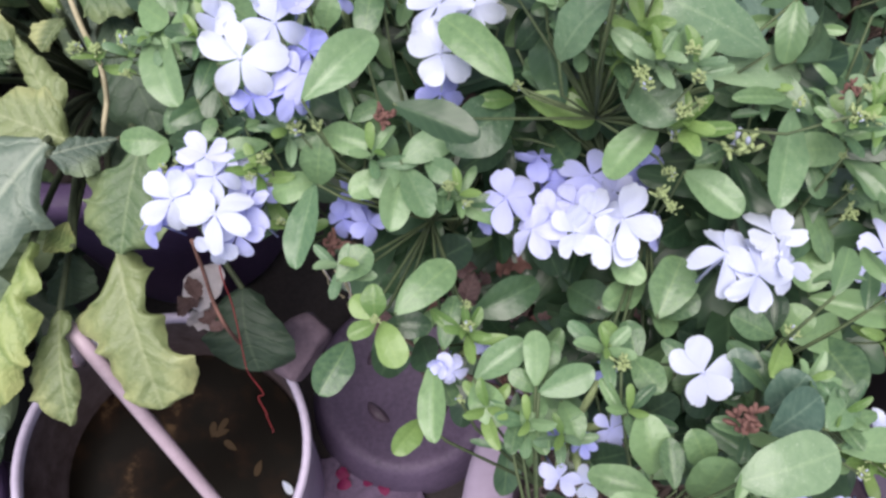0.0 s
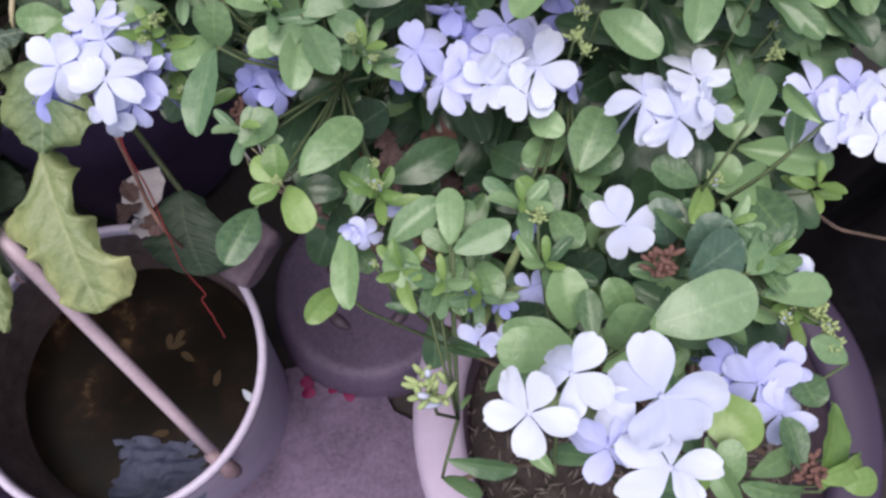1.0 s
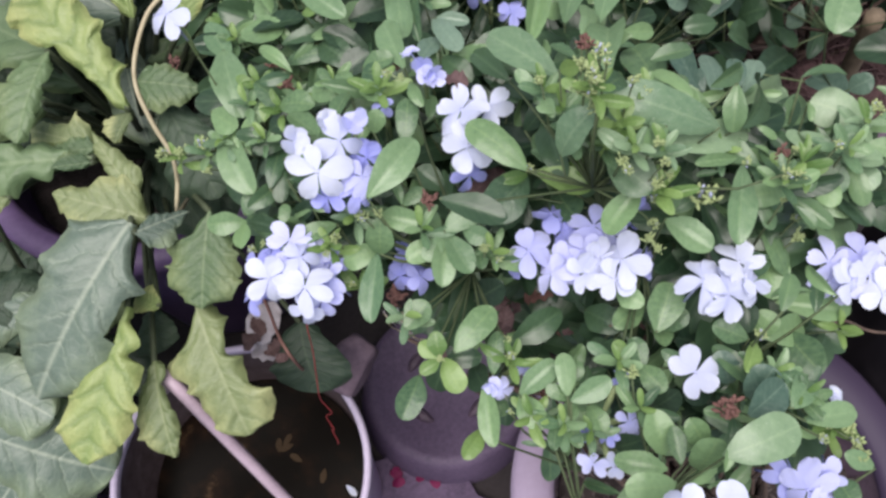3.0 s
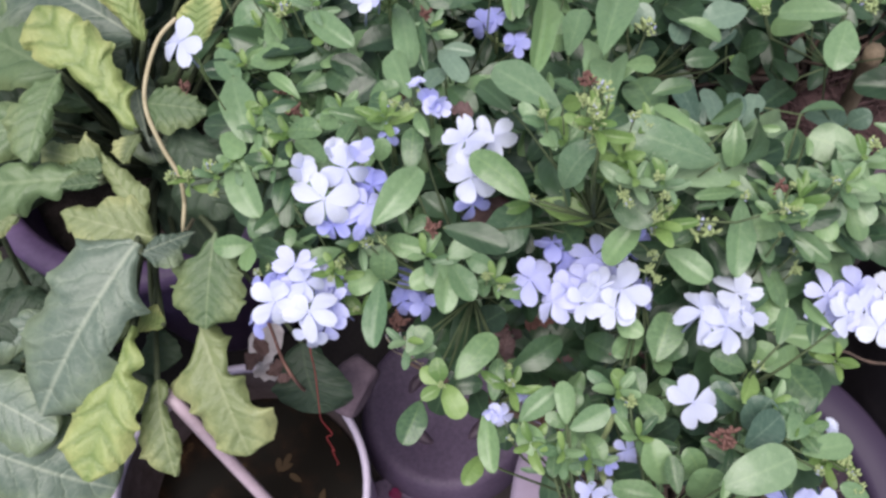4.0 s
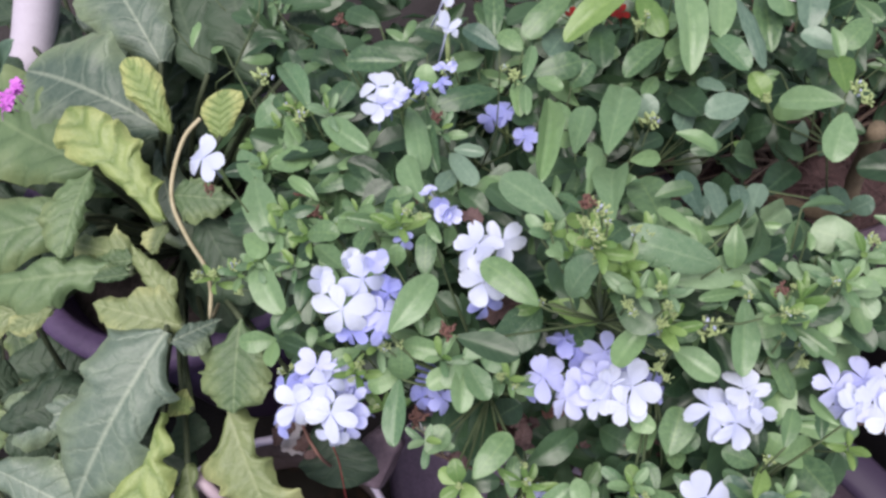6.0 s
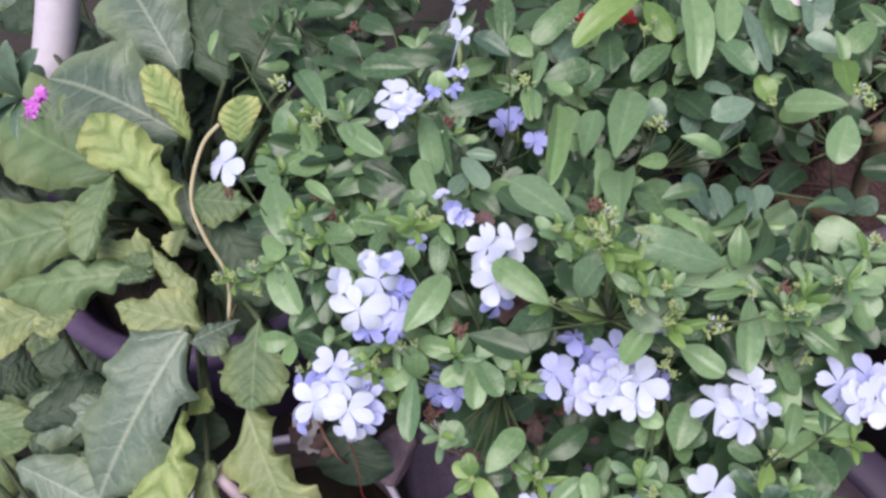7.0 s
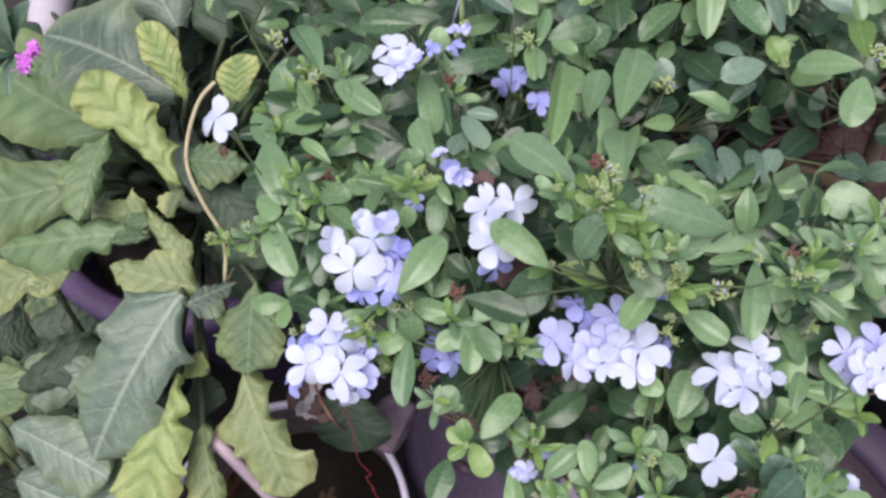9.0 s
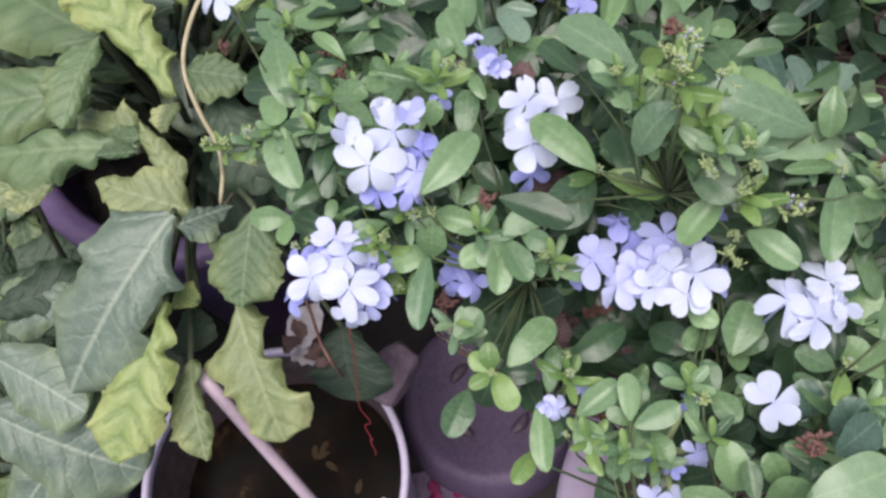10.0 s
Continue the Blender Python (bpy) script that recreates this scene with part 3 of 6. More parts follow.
def flower_mesh(name, material, seed, open_=1.0):
    """A plumbago flower: five broad wedge-shaped petals with blunt tips, one unit across, on a thin tube that runs down -z."""
    rnd = random.Random(seed)
    verts, uvs, faces = [], [], []
    rows, cols = 8, 6
    for p in range(5):
        a0 = 2 * math.pi * p / 5 + rnd.uniform(-0.26, 0.26)
        long, wide, lift = 0.48 * rnd.uniform(0.88, 1.1), 0.18 * rnd.uniform(0.78, 1.15), rnd.uniform(-0.42, 0.16)
        cup, lean, notch = rnd.uniform(-0.12, 0.16), rnd.uniform(-0.10, 0.10), rnd.uniform(0.0, 0.035)
        start = len(verts)
        for i in range(rows + 1):
            v = i / rows
            w = wide * (0.08 + 0.92 * math.sin(0.5 * math.pi * min(1.0, v / 0.62)) ** 1.15) * max(0.0, 1 - max(0.0, (v - 0.62) / 0.46) ** 2.4) ** 0.5
            for j in range(cols + 1):
                s = 2 * j / cols - 1
                tip = max(0.0, (v - 0.7) / 0.3)
                r = 0.025 + long * v - tip * (0.04 * s * s + notch * max(0.0, 1 - abs(s) * 2.5))
                x, y = r, s * w + lean * v * v * 0.5
                z = lift * v * v + cup * (s * s - 0.5) * w * 2 + 0.02 * v * math.sin(9 * v + 5 * s + 9 * a0) + 0.5 * (1 - open_) * v
                x *= 1 - 0.45 * (1 - open_)
                verts.append((x * math.cos(a0) - y * math.sin(a0), x * math.sin(a0) + y * math.cos(a0), z))
                uvs.append((0.5 + s / 2, v))
        for i in range(rows):
            for j in range(cols):
                a = start + i * (cols + 1) + j
                faces.append((a, a + 1, a + cols + 2, a + cols + 1))
    n0 = len(verts)
    tube([(0, 0, 0.02), (0.02, 0, -0.4), (0.06, 0.03, -1.1)], [0.035, 0.028, 0.03], 5, verts, faces)
    uvs += [(0.2, 0.3)] * (len(verts) - n0)
    return mesh_of(name, verts, faces, material, True, uvs)


FLOWERS = {"w": [flower_mesh("flower", M_PETAL, k) for k in range(5)], "b": [flower_mesh("flower", M_PETAL_BLUE, 9 + k) for k in range(4)]}
FLOWERS["l"] = [flower_mesh("flower", M_PETAL_MID, 15 + k) for k in range(4)]
FLOWERS["s"] = [flower_mesh("flower", M_PETAL, 20 + k, 0.35) for k in range(3)]
FLOWERS["v"] = [flower_mesh("flower", M_PETAL_MID, 30 + k, 0.3) for k in range(3)]


def bud_mesh(name, seed, lilac):
    """A head of slim sticky calyces, about one unit across."""
    rnd = random.Random(seed)
    verts, faces = [], []
    for k in range(24):
        d = Vector((rnd.uniform(-1, 1), rnd.uniform(-1, 1), rnd.uniform(0.0, 1.1))).normalized()
        o = Vector((rnd.uniform(-0.2, 0.2), rnd.uniform(-0.2, 0.2), rnd.uniform(-0.1, 0.25)))
        reach = rnd.uniform(0.16, 0.34)
        tube([o, o + d * reach * 0.6, o + d * reach], [0.028, 0.056, 0.03], 5, verts, faces)
    me = mesh_of(name, verts, faces, M_BUD)
    me.materials.append(M_PETAL)
    if lilac:
        count = len(me.polygons)
        per = count // 24
        for k in (2, 9, 15):
            for i in range(per):
                me.polygons[k * per + i].material_index = 1
    return me


BUDS = [bud_mesh("bud_head", k, k % 2) for k in range(4)]

UP = Vector((0.0, -0.35, 1.0)).normalized()
counter = {"n": 0}
ALL_HEADS = []


class Bush:
    """A bush that gathers where its leaves and flowers start, and then grows stems to them."""

    def __init__(self, name, root, label):
        self.root, self.starts = Vector(root), []
        self.thing = thing(name, root, label, "plant")

    def clear(self, p, reach=0.0):
        """Whether p hides no flower head."""
        return all((Vector((p.x - c.x, p.y - c.y - 0.35 * (p.z - c.z), 0))).length > r + reach or p.z < c.z - 0.06 for c, r in ALL_HEADS)

    def leaf(self, x, y, z, x2, y2, z2, wide=1.0, kind="m", twist=0.0, loose=0.3):
        counter["n"] += 1
        rnd = random.Random(counter["n"])
        me = LEAVES[kind][counter["n"] % 4]
        tilt = Vector((rnd.uniform(-loose, loose), rnd.uniform(-loose, loose), 0))
        m = between((x, y, z), (x2, y2, z2), wide, UP + tilt, twist)
        part("leaf", me, self.thing, m)
        self.starts.append(Vector((x, y, z)))

    def head(self, x, y, z, size=0.026):
        counter["n"] += 1
        m = pose(x, y, z, 10 * math.sin(counter["n"]) - 15, 12 * math.cos(3 * counter["n"]), counter["n"] * 77) @ Matrix.Scale(size, 4)
        part("bud_head", BUDS[counter["n"] % 4], self.thing, m, "head of yellow-green sticky flower buds")
        self.starts.append(Vector((x, y, z)))

    def cluster(self, flowers, label):
        """flowers: rows of x, y, z, kind and width. A part of its own with each flower under it."""
        pts = [Vector(f[:3]) for f in flowers]
        c = sum(pts, Vector()) / len(pts)
        low = c - UP * 0.035
        ALL_HEADS.append((c, max((p - c).length for p in pts) + 0.012))
        verts, faces = tube([low - Vector((0, 0, 0.02)), low, low + UP * 0.012], [0.0012, 0.0016, 0.001], 5)
        for p in pts:
            tube([low, low.lerp(p, 0.55) - UP * 0.006, p - UP * 0.012], [0.0012, 0.002, 0.0012], 5, verts, faces)
        holder = part("flower_head", mesh_of("flower_head", verts, faces, M_BUD), self.thing, None, label)
        for p, f in zip(pts, flowers):
            counter["n"] += 1
            rnd = random.Random(counter["n"])
            face = (UP * 1.5 + (p - c) * 16 + Vector((rnd.uniform(-0.8, 0.8), rnd.uniform(-0.8, 0.8), 0)) * (1.0 if len(flowers) > 1 else 0.25)).normalized()
            m = face.to_track_quat("Z", "Y").to_matrix().to_4x4() @ Matrix.Rotation(rnd.uniform(0, 6.28), 4, "Z") @ Matrix.Scale(f[4], 4)
            m.translation = p
            part("flower", FLOWERS[f[3]][counter["n"] % len(FLOWERS[f[3]])], holder, m)
        self.starts.append(low - Vector((0, 0, 0.02)))

    def sprig(self, x, y, z, count, kind):
        """A shoot tip: small narrow leaves in a spiral round it, the youngest on top."""
        rnd = random.Random(round(x * 9000 + y * 700))
        for k in range(count):
            a = 2.4 * k + rnd.uniform(-0.3, 0.3)
            up = 0.2 + 0.9 * k / count + rnd.uniform(-0.15, 0.15)
            size = rnd.uniform(0.75, 1.15) * (0.019 - 0.009 * k / count)
            base = Vector((x, y, z - 0.012 + 0.013 * k / count))
            tip = base + Vector((math.cos(a), math.sin(a), up)).normalized() * size
            self.leaf(*base, *tip, rnd.uniform(0.7, 1.05), "y" if k > count * 0.7 else kind, 0, 0.4)

    def fill(self, singles, small, count, spread, seed, keep, keep_small, kinds="mddmkm"):
        """More leaves: single ones just under the crown, and a dense under-storey below. keep: where they may grow."""
        rnd = random.Random(seed)
        src = list(self.starts)
        done = 0
        while done < singles:
            s = rnd.choice(src)
            p = s + Vector((rnd.gauss(0, 0.022), rnd.gauss(0, 0.022), -rnd.uniform(0.02, 0.06)))
            if not keep(p) or not self.clear(p, 0.02):
                continue
            done += 1
            a, size = rnd.uniform(0, 6.28), rnd.uniform(0.022, 0.044)
            tip = p + Vector((math.cos(a), math.sin(a), rnd.uniform(-0.4, 0.5))).normalized() * size
            self.leaf(*p, *tip, rnd.uniform(0.85, 1.2), rnd.choice(kinds), 0, 0.8)
        self.joined("crown_leaves", "small leaves between the shoots", M_LEAF, small, 0.018, 0.075, (0.010, 0.032), rnd, src, keep_small)
        self.joined("under_leaves", "dense leaves under the crown, coloured as shaded", M_LEAF_SHADED, count, 0.05, spread, (0.028, 0.06), rnd, src, keep)

    def joined(self, name, label, material, count, high, low, sizes, rnd, src, keep):
        verts, uvs, faces = [], [], []
        base = SPOON
        k = 0
        while k < count:
            s = rnd.choice(src)
            p = s + Vector((rnd.gauss(0, 0.03), rnd.gauss(0, 0.03), -rnd.uniform(high, low)))
            if not keep(p) or not self.clear(p, 0.01):
                continue
            k += 1
            a, rise = rnd.uniform(0, 6.28), rnd.uniform(-0.6, 0.4)
            size = rnd.uniform(*sizes)
            tip = p + Vector((math.cos(a), math.sin(a), rise)).normalized() * size
            m = between(p, tip, rnd.uniform(0.8, 1.25), UP + Vector((rnd.uniform(-0.8, 0.8), rnd.uniform(-0.8, 0.8), 0)))
            me = base[k % 4]
            off = len(verts)
            verts += [m @ v.co for v in me.vertices]
            layer = me.uv_layers[0].data
            got = {}
            for loop in me.loops:
                got[loop.vertex_index] = tuple(layer[loop.index].uv)
            uvs += [got[i] for i in range(len(me.vertices))]
            faces += [tuple(off + i for i in poly.vertices) for poly in me.polygons]
            if k % 3 == 0:
                self.starts.append(p)
        part(name, mesh_of(name, verts, faces, material, True, uvs), self.thing, None, label, "stuff")

    def grow(self):
        """Branches from the root to knots under the crown, and a twig from the nearest knot to every start."""
        cells = {}
        for s in self.starts:
            cells.setdefault((round(s.x / 0.07), round(s.y / 0.07), round(s.z / 0.07)), []).append(s)
        knots = []
        for k, (cell, some) in enumerate(sorted(cells.items())):
            c = sum(some, Vector()) / len(some)
            knot = c - Vector((0, 0, 0.055)) + (self.root - c) * 0.06
            knots.append(knot)
            foot = self.root + Vector((math.sin(k * 2.4), math.cos(k * 2.4), 0)) * 0.05
            mid = Vector((foot.x * 0.75 + knot.x * 0.25, foot.y * 0.75 + knot.y * 0.25, foot.z * 0.35 + knot.z * 0.65 - 0.05))
            pts = [foot.lerp(mid, t).lerp(mid.lerp(knot, t), t) for t in (0, 0.2, 0.4, 0.6, 0.8, 1.0)]
            verts, faces = tube(pts, [0.0030, 0.0027, 0.0024, 0.002, 0.0016, 0.0012], 5)
            if (k % 2 == 0 or len(some) > 3) and (knot - self.root).length < 0.42:
                part("branch", mesh_of("branch", verts, faces, M_WOODY), self.thing)
        verts, faces = [], []
        done = set()
        for s in self.starts:
            cell = (round(s.x / 0.016), round(s.y / 0.016), round(s.z / 0.025))
            if cell in done:
                continue
            done.add(cell)
            knot = min(knots, key=lambda q: (q - s).length)
            mid = Vector((knot.x * 0.2 + s.x * 0.8, knot.y * 0.2 + s.y * 0.8, knot.z * 0.6 + s.z * 0.4))
            tube([knot, mid, s + UP * 0.001], [0.0008, 0.0007, 0.0006], 4, verts, faces)
        part("brushwood", mesh_of("brushwood", verts, faces, M_STEM), self.thing, None, "thin green twigs", "stuff")


class Rosette:
    """A gerbera: long leaves on stalks that rise from one crown."""

    def __init__(self, name, root, label):
        self.root = Vector(root)
        self.thing = thing(name, root, label, "plant", "gerbera plants")

    def leaf(self, x, y, z, x2, y2, z2, wide=1.0, kind="g", twist=0.0):
        counter["n"] += 1
        pool = GERBERA[kind]
        base = Vector((x, y, z))
        m = between(base, (x2, y2, z2), wide * 1.02, UP, twist)
        part("leaf", pool[counter["n"] % len(pool)], self.thing, m)
        mid = self.root.lerp(base, 0.55) + Vector((0, 0, 0.05))
        pts = [self.root.lerp(mid, t).lerp(mid.lerp(base, t), t) for t in (0, 0.2, 0.4, 0.6, 0.8, 1.0)]
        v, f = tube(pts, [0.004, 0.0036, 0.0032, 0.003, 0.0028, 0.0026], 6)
        part("leaf_stalk", mesh_of("leaf_stalk", v, f, M_PETIOLE_SHADED), self.thing)


    def blade(self, x, y, z, x2, y2, z2, kind, right, left):
        """A leaf with an outline of its own."""
        counter["n"] += 1
        base = Vector((x, y, z))
        material = {"g": M_GERB, "b": M_GERB_BLUE, "y": M_GERB_YELLOW, "p": M_GERB_PALE}[kind]
        part("leaf", blade_mesh("leaf", material, right, left, counter["n"]), self.thing, between(base, (x2, y2, z2), 1.0, UP))
        mid = self.root.lerp(base, 0.55) + Vector((0, 0, 0.02))
        pts = [self.root.lerp(mid, t).lerp(mid.lerp(base, t), t) for t in (0, 0.2, 0.4, 0.6, 0.8, 1.0)]
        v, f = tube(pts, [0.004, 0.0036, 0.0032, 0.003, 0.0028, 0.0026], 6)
        part("leaf_stalk", mesh_of("leaf_stalk", v, f, M_PETIOLE_SHADED), self.thing)

    def fill(self, count, seed, keep, kinds="GDBDGdBb"):
        """Lower leaves all round, half hidden by the named ones."""
        rnd = random.Random(seed)
        done = 0
        while done < count:
            a, r = rnd.uniform(0, 6.28), rnd.uniform(0.03, 0.30)
            base = self.root + Vector((r * math.cos(a), r * math.sin(a), rnd.uniform(0.05, 0.20)))
            size = rnd.uniform(0.08, 0.15)
            turn = a + rnd.uniform(-0.8, 0.8) if done % 3 else rnd.uniform(0, 6.28)
            tip = base + Vector((math.cos(turn), math.sin(turn), rnd.uniform(-0.35, 0.15))) * size
            if keep(base) and keep(tip):
                done += 1
                self.leaf(*base, *tip, rnd.uniform(0.9, 1.3), rnd.choice(kinds))


bush = Bush("plumbago_bush", (0.20, 0.08, 0.385), "blue plumbago bush in flower, growing out of the mauve pot")
back = Bush("plumbago_bush", (0.34, 0.54, 0.47), "leafy plumbago bush with a few blue flowers, behind")
gerbera = Rosette("gerbera_plant", (-0.36, 0.53, 0.37), "gerbera with big lobed leaves, some yellowing, in a purple pot")
low = Rosette("gerbera_plant", (-0.52, 0.33, 0.10), "low gerbera between the pots, most leaves coloured dark for shade")

# the flowering bush and the one behind it: leaves from base to tip
back.leaf(-0.096, 0.364, 0.829, -0.066, 0.333, 0.833, 1.01, "p")
back.leaf(-0.036, 0.366, 0.829, -0.030, 0.312, 0.837, 0.79, "p")
back.leaf(-0.026, 0.368, 0.821, -0.023, 0.314, 0.831, 0.53, "m")
bush.leaf(-0.031, 0.277, 0.851, -0.042, 0.317, 0.844, 0.95, "p")
back.leaf(-0.066, 0.351, 0.806, -0.035, 0.358, 0.808, 1.55, "d")
back.leaf(-0.090, 0.377, 0.810, -0.064, 0.387, 0.814, 1.83, "d")
back.leaf(-0.096, 0.372, 0.820, -0.081, 0.391, 0.823, 1.70, "m")
back.leaf(-0.141, 0.359, 0.792, -0.109, 0.350, 0.805, 1.44, "m")
back.leaf(-0.121, 0.359, 0.792, -0.122, 0.392, 0.797, 1.27, "p")
back.leaf(-0.162, 0.416, 0.760, -0.133, 0.426, 0.775, 1.84, "p")
bush.leaf(-0.153, 0.351, 0.789, -0.141, 0.298, 0.793, 1.10, "p")
back.leaf(-0.167, 0.382, 0.781, -0.150, 0.346, 0.789, 1.06, "p")
back.leaf(-0.114, 0.364, 0.794, -0.083, 0.334, 0.801, 1.40, "d")
back.leaf(-0.110, 0.328, 0.798, -0.082, 0.329, 0.807, 1.00, "m")
back.leaf(-0.086, 0.337, 0.804, -0.067, 0.314, 0.812, 1.57, "d")
bush.leaf(-0.074, 0.303, 0.813, -0.053, 0.315, 0.819, 1.68, "d")
bush.leaf(-0.055, 0.284, 0.846, -0.037, 0.283, 0.855, 1.58, "m")
bush.leaf(-0.065, 0.277, 0.834, -0.089, 0.285, 0.828, 1.44, "m")
bush.leaf(-0.064, 0.273, 0.840, -0.069, 0.289, 0.839, 1.48, "m")
bush.leaf(-0.058, 0.277, 0.846, -0.047, 0.256, 0.853, 1.23, "m")
bush.leaf(-0.063, 0.264, 0.852, -0.071, 0.244, 0.861, 1.07, "m")
bush.leaf(-0.035, 0.272, 0.850, -0.056, 0.280, 0.848, 1.52, "m")
bush.leaf(-0.111, 0.286, 0.813, -0.089, 0.279, 0.824, 1.67, "m")
bush.leaf(-0.102, 0.268, 0.831, -0.082, 0.241, 0.850, 0.80, "m")
bush.leaf(-0.124, 0.285, 0.799, -0.117, 0.301, 0.804, 1.47, "y")
bush.leaf(-0.142, 0.288, 0.786, -0.125, 0.295, 0.796, 1.02, "m")
bush.leaf(-0.121, 0.280, 0.797, -0.103, 0.282, 0.807, 1.80, "d")
bush.leaf(-0.163, 0.309, 0.781, -0.145, 0.292, 0.785, 1.80, "m")
bush.leaf(-0.051, 0.238, 0.849, -0.047, 0.246, 0.860, 1.95, "m")
bush.leaf(-0.034, 0.227, 0.853, -0.030, 0.251, 0.861, 1.28, "m")
bush.leaf(-0.028, 0.259, 0.863, -0.023, 0.242, 0.866, 1.01, "m")
bush.leaf(-0.010, 0.307, 0.836, -0.021, 0.288, 0.845, 1.33, "k")
back.leaf(-0.092, 0.342, 0.829, -0.084, 0.337, 0.833, 1.64, "y")
back.leaf(0.025, 0.374, 0.822, -0.016, 0.361, 0.836, 0.99, "m")
back.leaf(0.040, 0.402, 0.797, 0.039, 0.371, 0.798, 0.96, "m")
back.leaf(0.052, 0.368, 0.791, 0.034, 0.378, 0.787, 1.83, "d")
bush.leaf(0.054, 0.346, 0.845, 0.039, 0.266, 0.884, 0.43, "m")
back.leaf(0.064, 0.376, 0.800, 0.070, 0.351, 0.803, 1.39, "m")
back.leaf(0.071, 0.335, 0.807, 0.058, 0.336, 0.816, 1.80, "m")
back.leaf(0.067, 0.314, 0.827, 0.082, 0.355, 0.821, 0.98, "p")
back.leaf(0.084, 0.301, 0.842, 0.108, 0.362, 0.830, 0.93, "p")
bush.leaf(0.059, 0.240, 0.903, 0.077, 0.296, 0.870, 0.51, "p")
bush.leaf(0.066, 0.212, 0.919, 0.079, 0.269, 0.889, 0.72, "p")
bush.leaf(0.045, 0.225, 0.905, 0.015, 0.262, 0.895, 0.98, "s")
bush.leaf(0.026, 0.257, 0.857, 0.008, 0.284, 0.851, 0.98, "d")
bush.leaf(0.005, 0.297, 0.824, 0.025, 0.305, 0.836, 1.12, "d")
bush.leaf(0.105, 0.236, 0.859, 0.098, 0.279, 0.851, 1.29, "m")
bush.leaf(0.103, 0.311, 0.816, 0.125, 0.315, 0.808, 1.17, "m")
back.leaf(0.114, 0.338, 0.786, 0.136, 0.346, 0.785, 1.32, "d")
back.leaf(0.122, 0.376, 0.771, 0.138, 0.378, 0.784, 2.20, "k")
bush.leaf(0.042, 0.226, 0.897, 0.041, 0.209, 0.891, 1.21, "m")
bush.leaf(0.042, 0.211, 0.930, 0.049, 0.205, 0.941, 1.40, "y")
bush.leaf(0.025, 0.272, 0.833, 0.042, 0.251, 0.849, 1.51, "d")
bush.leaf(0.033, 0.238, 0.834, 0.048, 0.248, 0.850, 1.44, "d")
bush.leaf(0.041, 0.185, 0.898, 0.053, 0.193, 0.923, 1.51, "s")
bush.leaf(0.051, 0.217, 0.929, 0.041, 0.230, 0.924, 0.85, "m")
back.leaf(-0.010, 0.330, 0.825, 0.010, 0.324, 0.826, 1.09, "k")
bush.leaf(-0.012, 0.317, 0.841, 0.001, 0.286, 0.853, 0.92, "k")
bush.leaf(-0.009, 0.293, 0.835, 0.006, 0.273, 0.839, 1.36, "d")
back.leaf(0.194, 0.356, 0.802, 0.162, 0.347, 0.806, 1.47, "k")
back.leaf(0.248, 0.334, 0.817, 0.214, 0.354, 0.800, 1.05, "p")
back.leaf(0.246, 0.357, 0.776, 0.225, 0.374, 0.761, 1.49, "m")
back.leaf(0.216, 0.370, 0.776, 0.208, 0.388, 0.789, 1.72, "y")
bush.leaf(0.235, 0.312, 0.839, 0.219, 0.281, 0.835, 1.44, "p")
back.leaf(0.176, 0.337, 0.779, 0.153, 0.334, 0.783, 1.53, "d")
back.leaf(0.191, 0.350, 0.760, 0.200, 0.341, 0.760, 1.59, "y")
back.leaf(0.211, 0.374, 0.730, 0.224, 0.367, 0.751, 2.20, "d")
back.leaf(0.172, 0.346, 0.773, 0.192, 0.357, 0.781, 0.91, "k")
back.leaf(0.154, 0.395, 0.767, 0.165, 0.359, 0.788, 1.54, "d")
back.leaf(0.163, 0.380, 0.772, 0.151, 0.354, 0.779, 1.52, "k")
back.leaf(0.174, 0.382, 0.749, 0.179, 0.356, 0.765, 1.45, "d")
bush.leaf(0.137, 0.259, 0.825, 0.132, 0.297, 0.818, 0.88, "k")
bush.leaf(0.141, 0.258, 0.823, 0.135, 0.274, 0.824, 1.67, "k")
bush.leaf(0.147, 0.251, 0.825, 0.149, 0.286, 0.822, 1.03, "k")
bush.leaf(0.160, 0.257, 0.819, 0.166, 0.284, 0.818, 1.07, "k")
bush.leaf(0.169, 0.262, 0.809, 0.186, 0.291, 0.801, 0.98, "k")
bush.leaf(0.145, 0.237, 0.821, 0.204, 0.275, 0.793, 0.77, "s")
bush.leaf(0.160, 0.228, 0.827, 0.177, 0.245, 0.823, 1.46, "s")
bush.leaf(0.176, 0.231, 0.820, 0.204, 0.250, 0.815, 1.25, "m")
bush.leaf(0.245, 0.270, 0.779, 0.240, 0.306, 0.753, 1.24, "k")
bush.leaf(0.241, 0.269, 0.789, 0.251, 0.268, 0.802, 2.20, "k")
bush.leaf(0.222, 0.224, 0.829, 0.195, 0.238, 0.834, 1.96, "s")
back.leaf(0.247, 0.365, 0.754, 0.243, 0.354, 0.738, 1.60, "k")
back.leaf(0.241, 0.376, 0.715, 0.249, 0.349, 0.723, 1.25, "d")
back.leaf(0.244, 0.344, 0.723, 0.207, 0.312, 0.751, 0.95, "d")
bush.leaf(0.122, 0.198, 0.885, 0.070, 0.209, 0.911, 0.93, "s")
bush.leaf(0.092, 0.196, 0.877, 0.148, 0.207, 0.863, 0.72, "s")
bush.leaf(0.132, 0.215, 0.856, 0.105, 0.234, 0.867, 1.31, "p")
bush.leaf(-0.159, 0.303, 0.768, -0.141, 0.254, 0.766, 1.08, "p")
bush.leaf(-0.149, 0.246, 0.750, -0.138, 0.262, 0.758, 1.83, "m")
bush.leaf(-0.149, 0.244, 0.745, -0.175, 0.243, 0.749, 1.48, "m")
